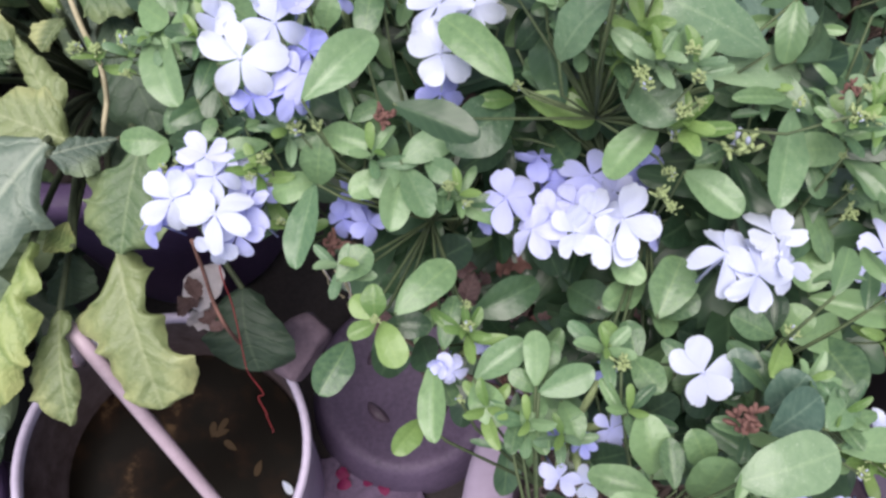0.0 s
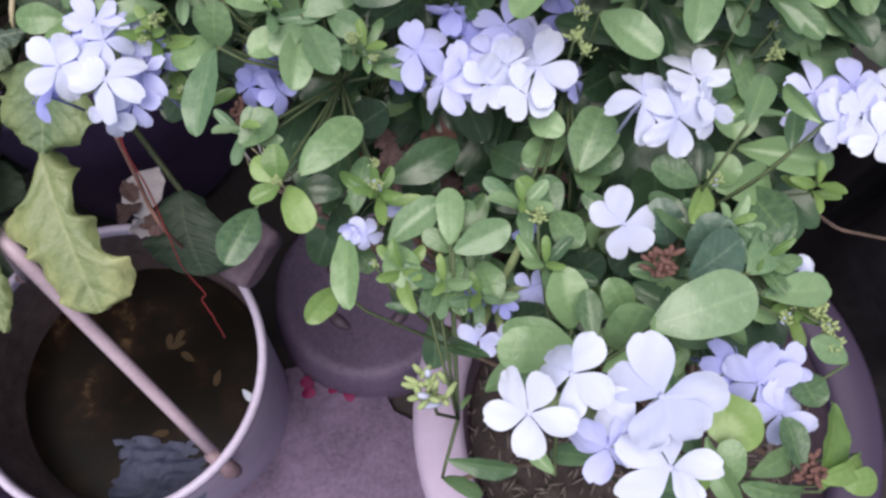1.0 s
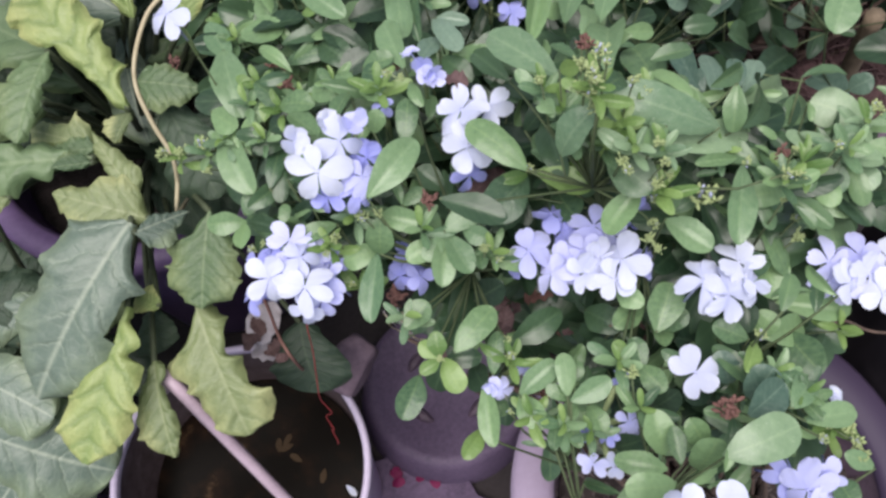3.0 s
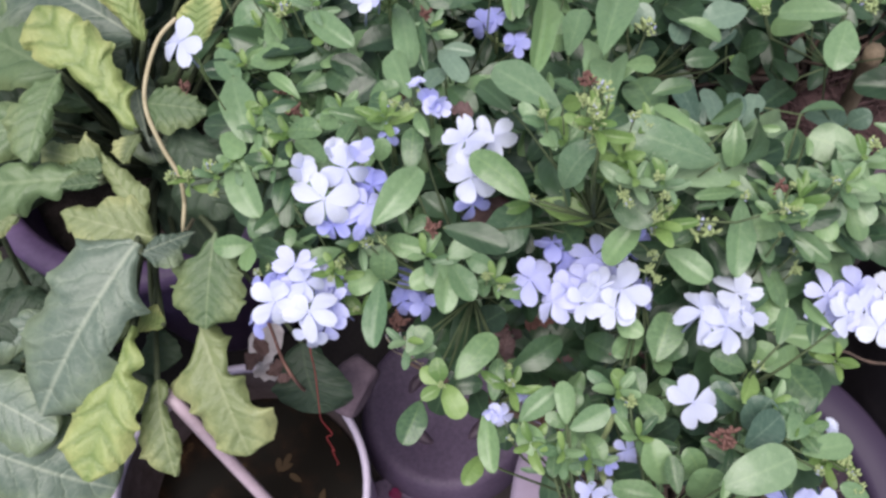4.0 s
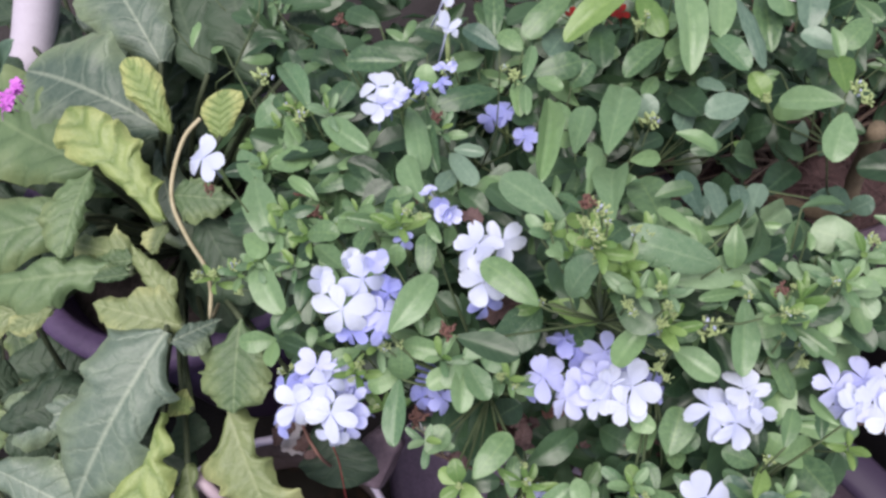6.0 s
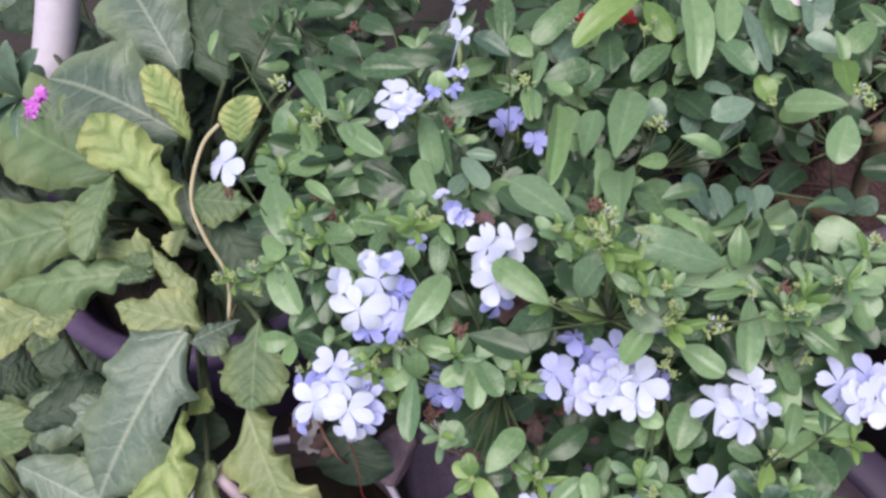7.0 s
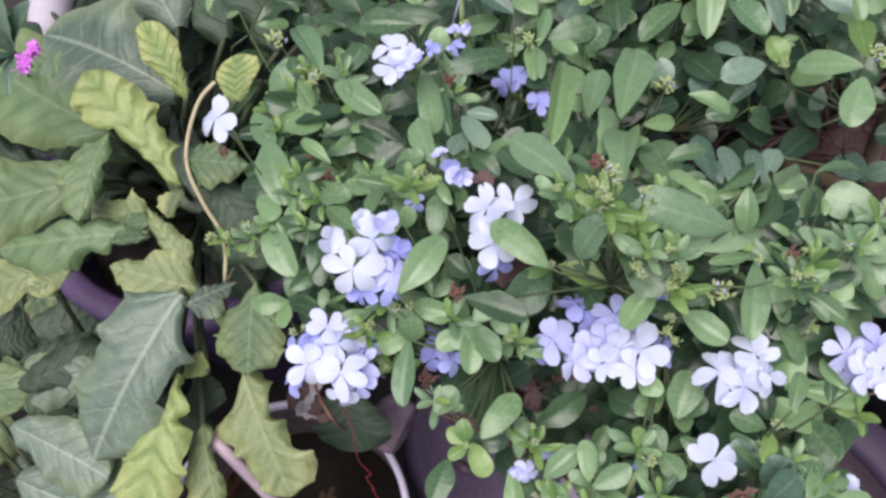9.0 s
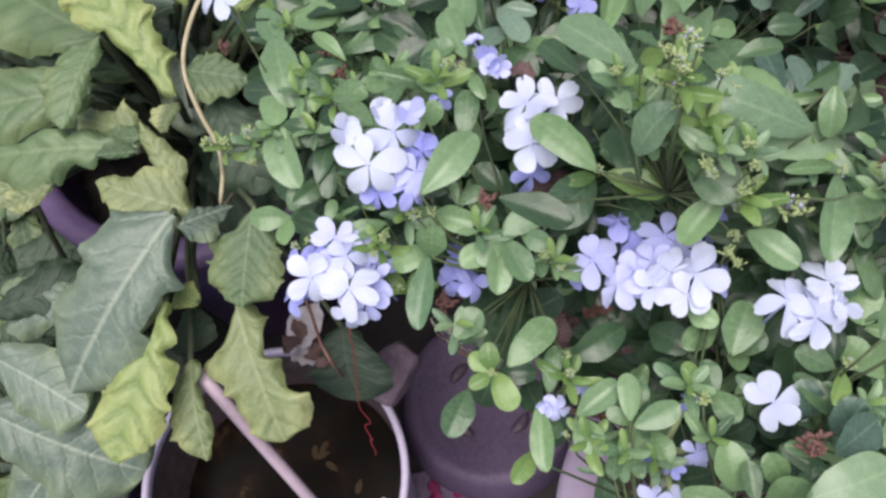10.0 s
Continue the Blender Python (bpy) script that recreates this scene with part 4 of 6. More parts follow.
bush.leaf(-0.149, 0.241, 0.748, -0.151, 0.221, 0.755, 1.33, "m")
bush.leaf(-0.143, 0.236, 0.762, -0.118, 0.219, 0.779, 0.77, "d")
bush.leaf(-0.116, 0.218, 0.787, -0.113, 0.231, 0.790, 1.41, "m")
bush.leaf(-0.055, 0.190, 0.866, -0.027, 0.218, 0.873, 1.13, "p")
bush.leaf(-0.055, 0.192, 0.849, -0.080, 0.205, 0.852, 0.74, "m")
bush.leaf(-0.079, 0.203, 0.812, -0.102, 0.194, 0.814, 1.18, "m")
bush.leaf(-0.056, 0.188, 0.804, -0.078, 0.183, 0.803, 1.73, "m")
bush.leaf(-0.055, 0.181, 0.813, -0.052, 0.191, 0.836, 1.59, "m")
bush.leaf(-0.057, 0.183, 0.811, -0.064, 0.143, 0.809, 0.87, "p")
bush.leaf(-0.052, 0.195, 0.835, -0.031, 0.187, 0.838, 1.48, "m")
bush.leaf(-0.039, 0.196, 0.842, -0.026, 0.202, 0.846, 1.50, "m")
bush.leaf(-0.039, 0.195, 0.844, -0.042, 0.208, 0.850, 0.89, "m")
bush.leaf(-0.022, 0.181, 0.824, -0.040, 0.171, 0.824, 1.57, "m")
bush.leaf(-0.016, 0.218, 0.811, -0.030, 0.231, 0.818, 1.73, "d")
bush.leaf(-0.117, 0.272, 0.763, -0.138, 0.281, 0.755, 1.68, "k")
bush.leaf(-0.167, 0.299, 0.768, -0.147, 0.291, 0.774, 1.17, "m")
bush.leaf(-0.139, 0.279, 0.771, -0.149, 0.294, 0.778, 1.06, "m")
bush.leaf(-0.109, 0.227, 0.777, -0.097, 0.227, 0.793, 1.45, "d")
bush.leaf(0.027, 0.193, 0.873, -0.000, 0.220, 0.881, 1.13, "m")
bush.leaf(0.030, 0.204, 0.846, 0.014, 0.200, 0.851, 1.11, "y")
bush.leaf(0.034, 0.204, 0.849, 0.061, 0.189, 0.852, 1.15, "y")
bush.leaf(0.055, 0.210, 0.851, 0.064, 0.193, 0.856, 1.55, "y")
bush.leaf(0.050, 0.217, 0.799, 0.054, 0.189, 0.821, 1.42, "m")
bush.leaf(0.030, 0.205, 0.842, 0.003, 0.183, 0.842, 1.71, "q")
bush.leaf(0.032, 0.209, 0.806, 0.008, 0.190, 0.811, 1.12, "d")
bush.leaf(0.062, 0.191, 0.884, 0.079, 0.193, 0.896, 0.94, "y")
bush.leaf(0.062, 0.202, 0.892, 0.065, 0.191, 0.894, 1.63, "y")
bush.leaf(0.068, 0.200, 0.873, 0.058, 0.197, 0.875, 1.76, "y")
bush.leaf(0.065, 0.189, 0.888, 0.083, 0.166, 0.889, 1.80, "q")
bush.leaf(0.082, 0.177, 0.874, 0.062, 0.159, 0.861, 1.20, "m")
bush.leaf(-0.018, 0.184, 0.829, 0.004, 0.196, 0.833, 1.48, "p")
bush.leaf(-0.008, 0.186, 0.826, 0.007, 0.175, 0.829, 1.50, "p")
bush.leaf(-0.017, 0.184, 0.825, -0.006, 0.159, 0.826, 1.35, "p")
bush.leaf(-0.018, 0.184, 0.824, -0.022, 0.154, 0.824, 1.23, "p")
bush.leaf(-0.018, 0.182, 0.826, -0.030, 0.169, 0.828, 1.50, "p")
bush.leaf(0.003, 0.175, 0.816, 0.025, 0.163, 0.814, 1.03, "m")
bush.leaf(0.000, 0.175, 0.823, 0.000, 0.161, 0.825, 1.45, "m")
bush.leaf(-0.020, 0.188, 0.821, -0.030, 0.194, 0.834, 1.70, "p")
bush.leaf(0.014, 0.249, 0.797, 0.042, 0.244, 0.801, 1.63, "d")
bush.leaf(0.053, 0.204, 0.768, 0.041, 0.229, 0.775, 1.62, "d")
bush.leaf(0.075, 0.221, 0.784, 0.081, 0.200, 0.794, 1.54, "d")
bush.leaf(0.098, 0.171, 0.843, 0.118, 0.151, 0.845, 1.40, "p")
bush.leaf(0.100, 0.170, 0.855, 0.098, 0.179, 0.864, 1.85, "m")
bush.leaf(0.101, 0.172, 0.848, 0.114, 0.178, 0.852, 1.17, "m")
bush.leaf(0.137, 0.188, 0.863, 0.125, 0.145, 0.863, 0.83, "p")
bush.leaf(0.133, 0.189, 0.869, 0.110, 0.185, 0.876, 0.72, "m")
bush.leaf(0.160, 0.175, 0.854, 0.138, 0.172, 0.859, 1.61, "m")
bush.leaf(0.153, 0.184, 0.815, 0.153, 0.158, 0.820, 1.65, "d")
bush.leaf(0.136, 0.182, 0.806, 0.136, 0.165, 0.830, 1.48, "d")
bush.leaf(0.158, 0.164, 0.807, 0.156, 0.133, 0.808, 1.76, "m")
bush.leaf(0.172, 0.190, 0.862, 0.166, 0.207, 0.861, 1.12, "s")
bush.leaf(0.170, 0.204, 0.861, 0.179, 0.188, 0.868, 1.23, "s")
bush.leaf(0.181, 0.193, 0.870, 0.196, 0.195, 0.872, 1.58, "s")
bush.leaf(0.183, 0.190, 0.856, 0.213, 0.187, 0.854, 0.98, "s")
bush.leaf(0.199, 0.194, 0.842, 0.208, 0.175, 0.846, 1.88, "s")
bush.leaf(0.187, 0.192, 0.845, 0.186, 0.176, 0.836, 1.40, "s")
bush.leaf(0.192, 0.192, 0.848, 0.192, 0.176, 0.841, 1.32, "p")
bush.leaf(0.175, 0.184, 0.857, 0.171, 0.173, 0.853, 0.95, "p")
bush.leaf(0.180, 0.179, 0.823, 0.213, 0.176, 0.827, 1.44, "p")
bush.leaf(0.200, 0.192, 0.788, 0.197, 0.158, 0.812, 1.52, "p")
bush.leaf(0.207, 0.198, 0.852, 0.223, 0.193, 0.850, 1.57, "p")
bush.leaf(0.115, 0.176, 0.791, 0.097, 0.158, 0.806, 1.50, "d")
bush.leaf(0.218, 0.213, 0.844, 0.230, 0.211, 0.851, 2.20, "p")
bush.leaf(0.226, 0.193, 0.826, 0.225, 0.179, 0.839, 1.64, "m")
bush.leaf(-0.045, 0.136, 0.811, -0.031, 0.149, 0.816, 1.85, "m")
bush.leaf(-0.039, 0.111, 0.806, -0.050, 0.088, 0.808, 1.52, "m")
bush.leaf(-0.019, 0.116, 0.826, 0.004, 0.138, 0.828, 1.26, "m")
bush.leaf(-0.027, 0.115, 0.823, -0.028, 0.126, 0.832, 1.80, "y")
bush.leaf(-0.027, 0.115, 0.823, -0.037, 0.123, 0.826, 1.84, "y")
bush.leaf(-0.027, 0.114, 0.821, -0.038, 0.108, 0.822, 1.53, "y")
bush.leaf(-0.025, 0.117, 0.814, -0.018, 0.098, 0.813, 1.68, "y")
bush.leaf(-0.024, 0.119, 0.806, -0.005, 0.117, 0.808, 1.52, "d")
bush.leaf(-0.010, 0.123, 0.776, -0.005, 0.104, 0.789, 1.65, "d")
bush.leaf(-0.020, 0.144, 0.777, -0.026, 0.148, 0.789, 1.60, "d")
bush.leaf(-0.000, 0.107, 0.806, 0.005, 0.129, 0.813, 1.06, "m")
bush.leaf(0.012, 0.131, 0.782, 0.044, 0.145, 0.787, 1.23, "d")
bush.leaf(-0.005, 0.166, 0.761, 0.013, 0.168, 0.780, 1.73, "d")
bush.leaf(0.013, 0.096, 0.802, 0.034, 0.110, 0.810, 1.28, "p")
bush.leaf(0.037, 0.090, 0.813, 0.038, 0.112, 0.818, 1.30, "p")
bush.leaf(0.042, 0.098, 0.805, 0.046, 0.110, 0.809, 1.54, "m")
bush.leaf(0.038, 0.087, 0.814, 0.060, 0.095, 0.819, 1.35, "p")
bush.leaf(0.040, 0.091, 0.802, 0.034, 0.074, 0.805, 1.43, "m")
bush.leaf(0.039, 0.090, 0.806, 0.027, 0.096, 0.812, 1.42, "m")
bush.leaf(0.013, 0.097, 0.798, 0.023, 0.077, 0.802, 1.59, "m")
bush.leaf(-0.004, 0.106, 0.796, -0.004, 0.071, 0.796, 0.87, "m")
bush.leaf(-0.009, 0.082, 0.789, -0.020, 0.067, 0.795, 1.42, "y")
bush.leaf(-0.004, 0.106, 0.782, 0.005, 0.090, 0.784, 1.46, "m")
bush.leaf(0.049, 0.088, 0.798, 0.055, 0.071, 0.802, 1.52, "m")
bush.leaf(0.031, 0.081, 0.800, 0.027, 0.065, 0.804, 1.17, "m")
bush.leaf(0.036, 0.081, 0.799, 0.041, 0.065, 0.803, 1.14, "m")
bush.leaf(0.028, 0.069, 0.797, 0.011, 0.071, 0.799, 0.49, "m")
bush.leaf(0.060, 0.151, 0.766, 0.076, 0.134, 0.780, 1.66, "d")
bush.leaf(0.058, 0.113, 0.790, 0.075, 0.120, 0.794, 1.85, "d")
bush.leaf(0.030, 0.130, 0.747, 0.020, 0.136, 0.769, 1.65, "d")
bush.leaf(0.062, 0.128, 0.747, 0.069, 0.128, 0.770, 1.68, "d")
bush.leaf(0.072, 0.145, 0.810, 0.084, 0.135, 0.816, 1.78, "m")
bush.leaf(0.089, 0.141, 0.797, 0.069, 0.128, 0.803, 1.37, "m")
bush.leaf(0.090, 0.121, 0.807, 0.102, 0.146, 0.814, 1.72, "m")
bush.leaf(0.096, 0.127, 0.792, 0.109, 0.132, 0.805, 1.79, "m")
bush.leaf(0.095, 0.132, 0.783, 0.095, 0.117, 0.801, 1.42, "m")
bush.leaf(0.077, 0.103, 0.811, 0.087, 0.087, 0.815, 1.67, "m")
bush.leaf(0.079, 0.101, 0.810, 0.076, 0.118, 0.813, 1.55, "m")
bush.leaf(0.070, 0.102, 0.810, 0.067, 0.117, 0.815, 1.41, "y")
bush.leaf(0.103, 0.101, 0.808, 0.090, 0.109, 0.812, 1.27, "m")
bush.leaf(0.135, 0.110, 0.815, 0.117, 0.118, 0.820, 1.61, "m")
bush.leaf(0.136, 0.107, 0.821, 0.126, 0.090, 0.829, 1.18, "y")
bush.leaf(0.148, 0.117, 0.793, 0.154, 0.126, 0.806, 2.20, "m")
bush.leaf(0.149, 0.116, 0.795, 0.178, 0.122, 0.788, 1.46, "m")
bush.leaf(0.164, 0.119, 0.789, 0.175, 0.092, 0.797, 1.68, "m")
bush.leaf(0.142, 0.118, 0.798, 0.142, 0.134, 0.805, 1.71, "d")
bush.leaf(0.127, 0.079, 0.816, 0.139, 0.089, 0.831, 2.19, "k")
bush.leaf(0.125, 0.091, 0.799, 0.119, 0.104, 0.815, 1.92, "k")
bush.leaf(0.120, 0.067, 0.833, 0.142, 0.081, 0.833, 1.80, "k")
bush.leaf(0.115, 0.068, 0.830, 0.100, 0.072, 0.832, 1.09, "m")
bush.leaf(0.145, 0.070, 0.825, 0.162, 0.087, 0.818, 1.49, "p")
bush.leaf(0.150, 0.076, 0.820, 0.151, 0.092, 0.819, 1.61, "p")
bush.leaf(0.154, 0.066, 0.811, 0.185, 0.069, 0.804, 1.08, "p")
bush.leaf(0.154, 0.065, 0.813, 0.171, 0.077, 0.807, 0.80, "p")
bush.leaf(0.101, 0.047, 0.846, 0.138, 0.057, 0.850, 1.45, "s")
bush.leaf(0.081, 0.056, 0.809, 0.078, 0.076, 0.822, 1.74, "m")
bush.leaf(0.087, 0.049, 0.818, 0.086, 0.068, 0.821, 1.22, "m")
bush.leaf(0.101, 0.057, 0.818, 0.093, 0.069, 0.829, 1.71, "m")
bush.leaf(0.095, 0.047, 0.812, 0.102, 0.055, 0.838, 1.65, "m")
bush.leaf(0.079, 0.047, 0.823, 0.054, 0.054, 0.825, 1.21, "m")
bush.leaf(0.062, 0.067, 0.779, 0.074, 0.066, 0.800, 1.56, "d")
bush.leaf(0.163, 0.137, 0.790, 0.202, 0.126, 0.794, 0.94, "m")
bush.leaf(0.125, 0.105, 0.772, 0.107, 0.089, 0.777, 1.85, "d")
bush.leaf(0.088, 0.091, 0.760, 0.101, 0.092, 0.781, 1.81, "d")
bush.leaf(0.129, 0.126, 0.758, 0.108, 0.126, 0.775, 1.55, "d")
bush.leaf(0.048, 0.233, 0.819, 0.042, 0.263, 0.836, 1.79, "d")
bush.leaf(0.070, 0.222, 0.831, 0.084, 0.235, 0.860, 1.69, "m")
bush.leaf(0.054, 0.232, 0.877, 0.071, 0.219, 0.899, 1.56, "m")
bush.leaf(0.090, 0.229, 0.839, 0.071, 0.206, 0.855, 1.48, "m")
bush.leaf(0.107, 0.210, 0.831, 0.120, 0.194, 0.837, 2.20, "d")
bush.leaf(0.058, 0.243, 0.820, 0.038, 0.228, 0.831, 1.59, "m")
bush.leaf(0.072, 0.227, 0.871, 0.085, 0.206, 0.880, 1.79, "m")
bush.leaf(0.071, 0.298, 0.827, 0.065, 0.321, 0.814, 1.70, "d")
back.leaf(0.151, 0.391, 0.699, 0.169, 0.389, 0.720, 2.20, "d")
back.leaf(0.158, 0.363, 0.706, 0.177, 0.362, 0.719, 2.20, "d")
back.leaf(0.190, 0.363, 0.716, 0.196, 0.330, 0.749, 1.45, "d")
bush.leaf(0.170, 0.328, 0.737, 0.179, 0.304, 0.765, 1.72, "d")
back.leaf(0.207, 0.341, 0.745, 0.186, 0.332, 0.774, 1.49, "d")
back.leaf(0.169, 0.424, 0.703, 0.144, 0.384, 0.730, 1.34, "d")
back.leaf(0.151, 0.375, 0.706, 0.131, 0.381, 0.730, 2.20, "d")
back.leaf(0.180, 0.397, 0.693, 0.155, 0.374, 0.707, 1.67, "d")
bush.leaf(0.064, 0.201, 0.865, 0.053, 0.206, 0.886, 1.60, "p")
bush.leaf(0.066, 0.204, 0.887, 0.068, 0.183, 0.901, 1.42, "p")
bush.leaf(0.083, 0.212, 0.892, 0.067, 0.195, 0.902, 1.48, "p")
bush.leaf(0.092, 0.193, 0.901, 0.079, 0.177, 0.907, 1.72, "m")
bush.leaf(0.071, 0.208, 0.924, 0.058, 0.195, 0.936, 1.41, "m")
bush.leaf(0.045, 0.211, 0.879, 0.053, 0.213, 0.897, 1.70, "m")
back.leaf(-0.106, 0.380, 0.818, -0.127, 0.432, 0.817, 0.78, "p")
back.leaf(-0.088, 0.370, 0.830, -0.074, 0.390, 0.833, 1.54, "m")
back.leaf(-0.038, 0.401, 0.833, -0.077, 0.407, 0.835, 1.21, "m")
back.leaf(-0.021, 0.412, 0.824, -0.062, 0.420, 0.828, 1.06, "d")
back.leaf(-0.024, 0.381, 0.824, -0.022, 0.392, 0.838, 2.07, "m")
back.leaf(-0.078, 0.425, 0.826, -0.100, 0.443, 0.828, 1.55, "d")
back.leaf(0.031, 0.426, 0.802, 0.007, 0.446, 0.809, 1.25, "k")
back.leaf(0.048, 0.427, 0.797, 0.033, 0.445, 0.801, 1.75, "m")
back.leaf(0.034, 0.489, 0.801, 0.029, 0.443, 0.803, 0.85, "m")
back.leaf(0.044, 0.395, 0.800, 0.056, 0.426, 0.803, 0.73, "p")
back.leaf(0.045, 0.394, 0.800, 0.043, 0.367, 0.803, 0.87, "p")
back.leaf(0.091, 0.474, 0.803, 0.051, 0.436, 0.804, 0.95, "m")
back.leaf(0.137, 0.464, 0.806, 0.079, 0.427, 0.809, 0.81, "y")
back.leaf(0.087, 0.458, 0.777, 0.067, 0.426, 0.791, 1.46, "k")
back.leaf(0.108, 0.445, 0.794, 0.103, 0.404, 0.797, 1.21, "d")
back.leaf(0.052, 0.397, 0.805, 0.087, 0.402, 0.809, 1.40, "m")
back.leaf(0.078, 0.391, 0.793, 0.094, 0.403, 0.806, 2.11, "m")
back.leaf(0.054, 0.394, 0.805, 0.070, 0.380, 0.809, 1.28, "m")
back.leaf(0.150, 0.420, 0.798, 0.116, 0.391, 0.801, 1.02, "m")
back.leaf(0.138, 0.460, 0.803, 0.148, 0.419, 0.806, 1.11, "y")
back.leaf(0.168, 0.467, 0.811, 0.161, 0.382, 0.813, 0.68, "p")
back.leaf(0.202, 0.469, 0.799, 0.188, 0.414, 0.802, 0.88, "p")
back.leaf(0.183, 0.419, 0.797, 0.201, 0.383, 0.801, 1.33, "p")
back.leaf(0.207, 0.454, 0.797, 0.215, 0.386, 0.800, 0.53, "k")
back.leaf(0.238, 0.473, 0.777, 0.231, 0.416, 0.780, 0.87, "m")
back.leaf(0.169, 0.426, 0.788, 0.150, 0.409, 0.792, 1.44, "m")
back.leaf(0.175, 0.406, 0.787, 0.150, 0.400, 0.790, 1.35, "m")
back.leaf(0.238, 0.467, 0.798, 0.242, 0.427, 0.801, 1.68, "p")
back.leaf(0.264, 0.462, 0.798, 0.253, 0.414, 0.801, 1.23, "k")
back.leaf(0.268, 0.394, 0.796, 0.245, 0.409, 0.800, 1.46, "k")
back.leaf(0.251, 0.341, 0.817, 0.257, 0.377, 0.812, 1.16, "y")
back.leaf(0.297, 0.416, 0.797, 0.271, 0.393, 0.800, 1.37, "m")
back.leaf(0.150, 0.487, 0.800, 0.123, 0.489, 0.815, 1.74, "m")
back.leaf(0.105, 0.481, 0.808, 0.072, 0.495, 0.812, 1.51, "m")
back.leaf(0.004, 0.439, 0.799, -0.028, 0.452, 0.809, 1.57, "d")
back.leaf(-0.055, 0.464, 0.801, -0.080, 0.484, 0.803, 1.47, "d")
back.leaf(-0.019, 0.372, 0.802, -0.036, 0.357, 0.806, 1.38, "m")
back.leaf(-0.138, 0.383, 0.752, -0.168, 0.413, 0.745, 1.12, "d")
back.leaf(0.294, 0.463, 0.754, 0.312, 0.458, 0.775, 2.20, "d")
back.leaf(0.187, 0.377, 0.786, 0.170, 0.391, 0.785, 1.35, "k")
back.leaf(0.155, 0.398, 0.759, 0.136, 0.374, 0.766, 1.70, "d")
back.leaf(0.172, 0.396, 0.728, 0.160, 0.400, 0.755, 1.82, "d")
back.leaf(-0.088, 0.436, 0.794, -0.109, 0.449, 0.796, 1.66, "d")

# flower clusters
bush.cluster([(-0.078, 0.202, 0.877, "w", 0.032), (-0.066, 0.219, 0.877, "w", 0.027), (-0.089, 0.221, 0.877, "s", 0.022), (-0.071, 0.231, 0.877, "s", 0.022), (-0.058, 0.228, 0.877, "v", 0.022), (-0.057, 0.202, 0.867, "l", 0.022), (-0.061, 0.196, 0.863, "b", 0.022), (-0.054, 0.214, 0.865, "b", 0.022), (-0.076, 0.195, 0.861, "b", 0.020)], "loose cluster of white and pale blue plumbago flowers")
bush.cluster([(-0.117, 0.171, 0.819, "w", 0.028), (-0.097, 0.163, 0.821, "w", 0.029), (-0.099, 0.181, 0.821, "w", 0.023), (-0.106, 0.195, 0.815, "l", 0.026), (-0.119, 0.190, 0.807, "b", 0.020), (-0.128, 0.187, 0.803, "b", 0.022), (-0.130, 0.168, 0.803, "b", 0.022), (-0.092, 0.189, 0.809, "l", 0.022), (-0.087, 0.173, 0.809, "l", 0.024), (-0.085, 0.184, 0.803, "b", 0.020), (-0.090, 0.160, 0.807, "l", 0.024), (-0.109, 0.177, 0.815, "l", 0.023), (-0.099, 0.154, 0.809, "w", 0.022)], "domed cluster of white and lilac-blue plumbago flowers")
bush.cluster([(-0.002, 0.236, 0.867, "w", 0.031), (0.013, 0.240, 0.861, "w", 0.026), (-0.001, 0.215, 0.863, "w", 0.029), (-0.001, 0.211, 0.839, "b", 0.022)], "white plumbago flower cluster half behind a leaf")
bush.cluster([(0.027, 0.170, 0.822, "l", 0.027), (0.043, 0.195, 0.814, "b", 0.025), (0.048, 0.185, 0.810, "b", 0.020), (0.064, 0.181, 0.822, "l", 0.026), (0.038, 0.157, 0.818, "l", 0.025), (0.056, 0.167, 0.822, "l", 0.023), (0.055, 0.153, 0.824, "w", 0.024), (0.074, 0.156, 0.830, "w", 0.031), (0.070, 0.147, 0.824, "w", 0.024), (0.090, 0.190, 0.814, "b", 0.022), (0.075, 0.176, 0.816, "l", 0.022), (0.092, 0.160, 0.812, "b", 0.020), (0.047, 0.163, 0.820, "l", 0.024), (0.063, 0.160, 0.826, "w", 0.022), (0.020, 0.167, 0.812, "b", 0.020)], "broad cluster of lavender-blue plumbago flowers")
bush.cluster([(0.112, 0.137, 0.838, "w", 0.028), (0.132, 0.145, 0.838, "w", 0.027), (0.123, 0.128, 0.838, "w", 0.028), (0.137, 0.134, 0.834, "w", 0.023)], "open cluster of white-blue plumbago flowers")
bush.cluster([(0.186, 0.147, 0.818, "l", 0.028), (0.203, 0.149, 0.818, "l", 0.026), (0.205, 0.138, 0.818, "w", 0.027), (0.194, 0.134, 0.818, "w", 0.026), (0.209, 0.126, 0.818, "w", 0.026), (0.191, 0.135, 0.812, "l", 0.022), (0.217, 0.146, 0.818, "w", 0.027)], "domed cluster of pale blue plumbago flowers")
bush.cluster([(0.105, 0.096, 0.812, "w", 0.029)], "single pale blue plumbago flower")
bush.cluster([(-0.158, 0.309, 0.880, "w", 0.028)], "single white plumbago flower")
back.cluster([(0.020, 0.380, 0.784, "b", 0.023), (0.030, 0.385, 0.784, "b", 0.023), (0.041, 0.360, 0.784, "b", 0.020)], "small violet-blue plumbago flowers")
bush.cluster([(-0.026, 0.272, 0.871, "v", 0.014), (-0.020, 0.263, 0.871, "v", 0.018), (-0.015, 0.256, 0.871, "v", 0.018), (-0.019, 0.256, 0.871, "v", 0.016)], "withering lilac plumbago flowers")
bush.cluster([(-0.045, 0.254, 0.850, "b", 0.013)], "small blue plumbago flower")
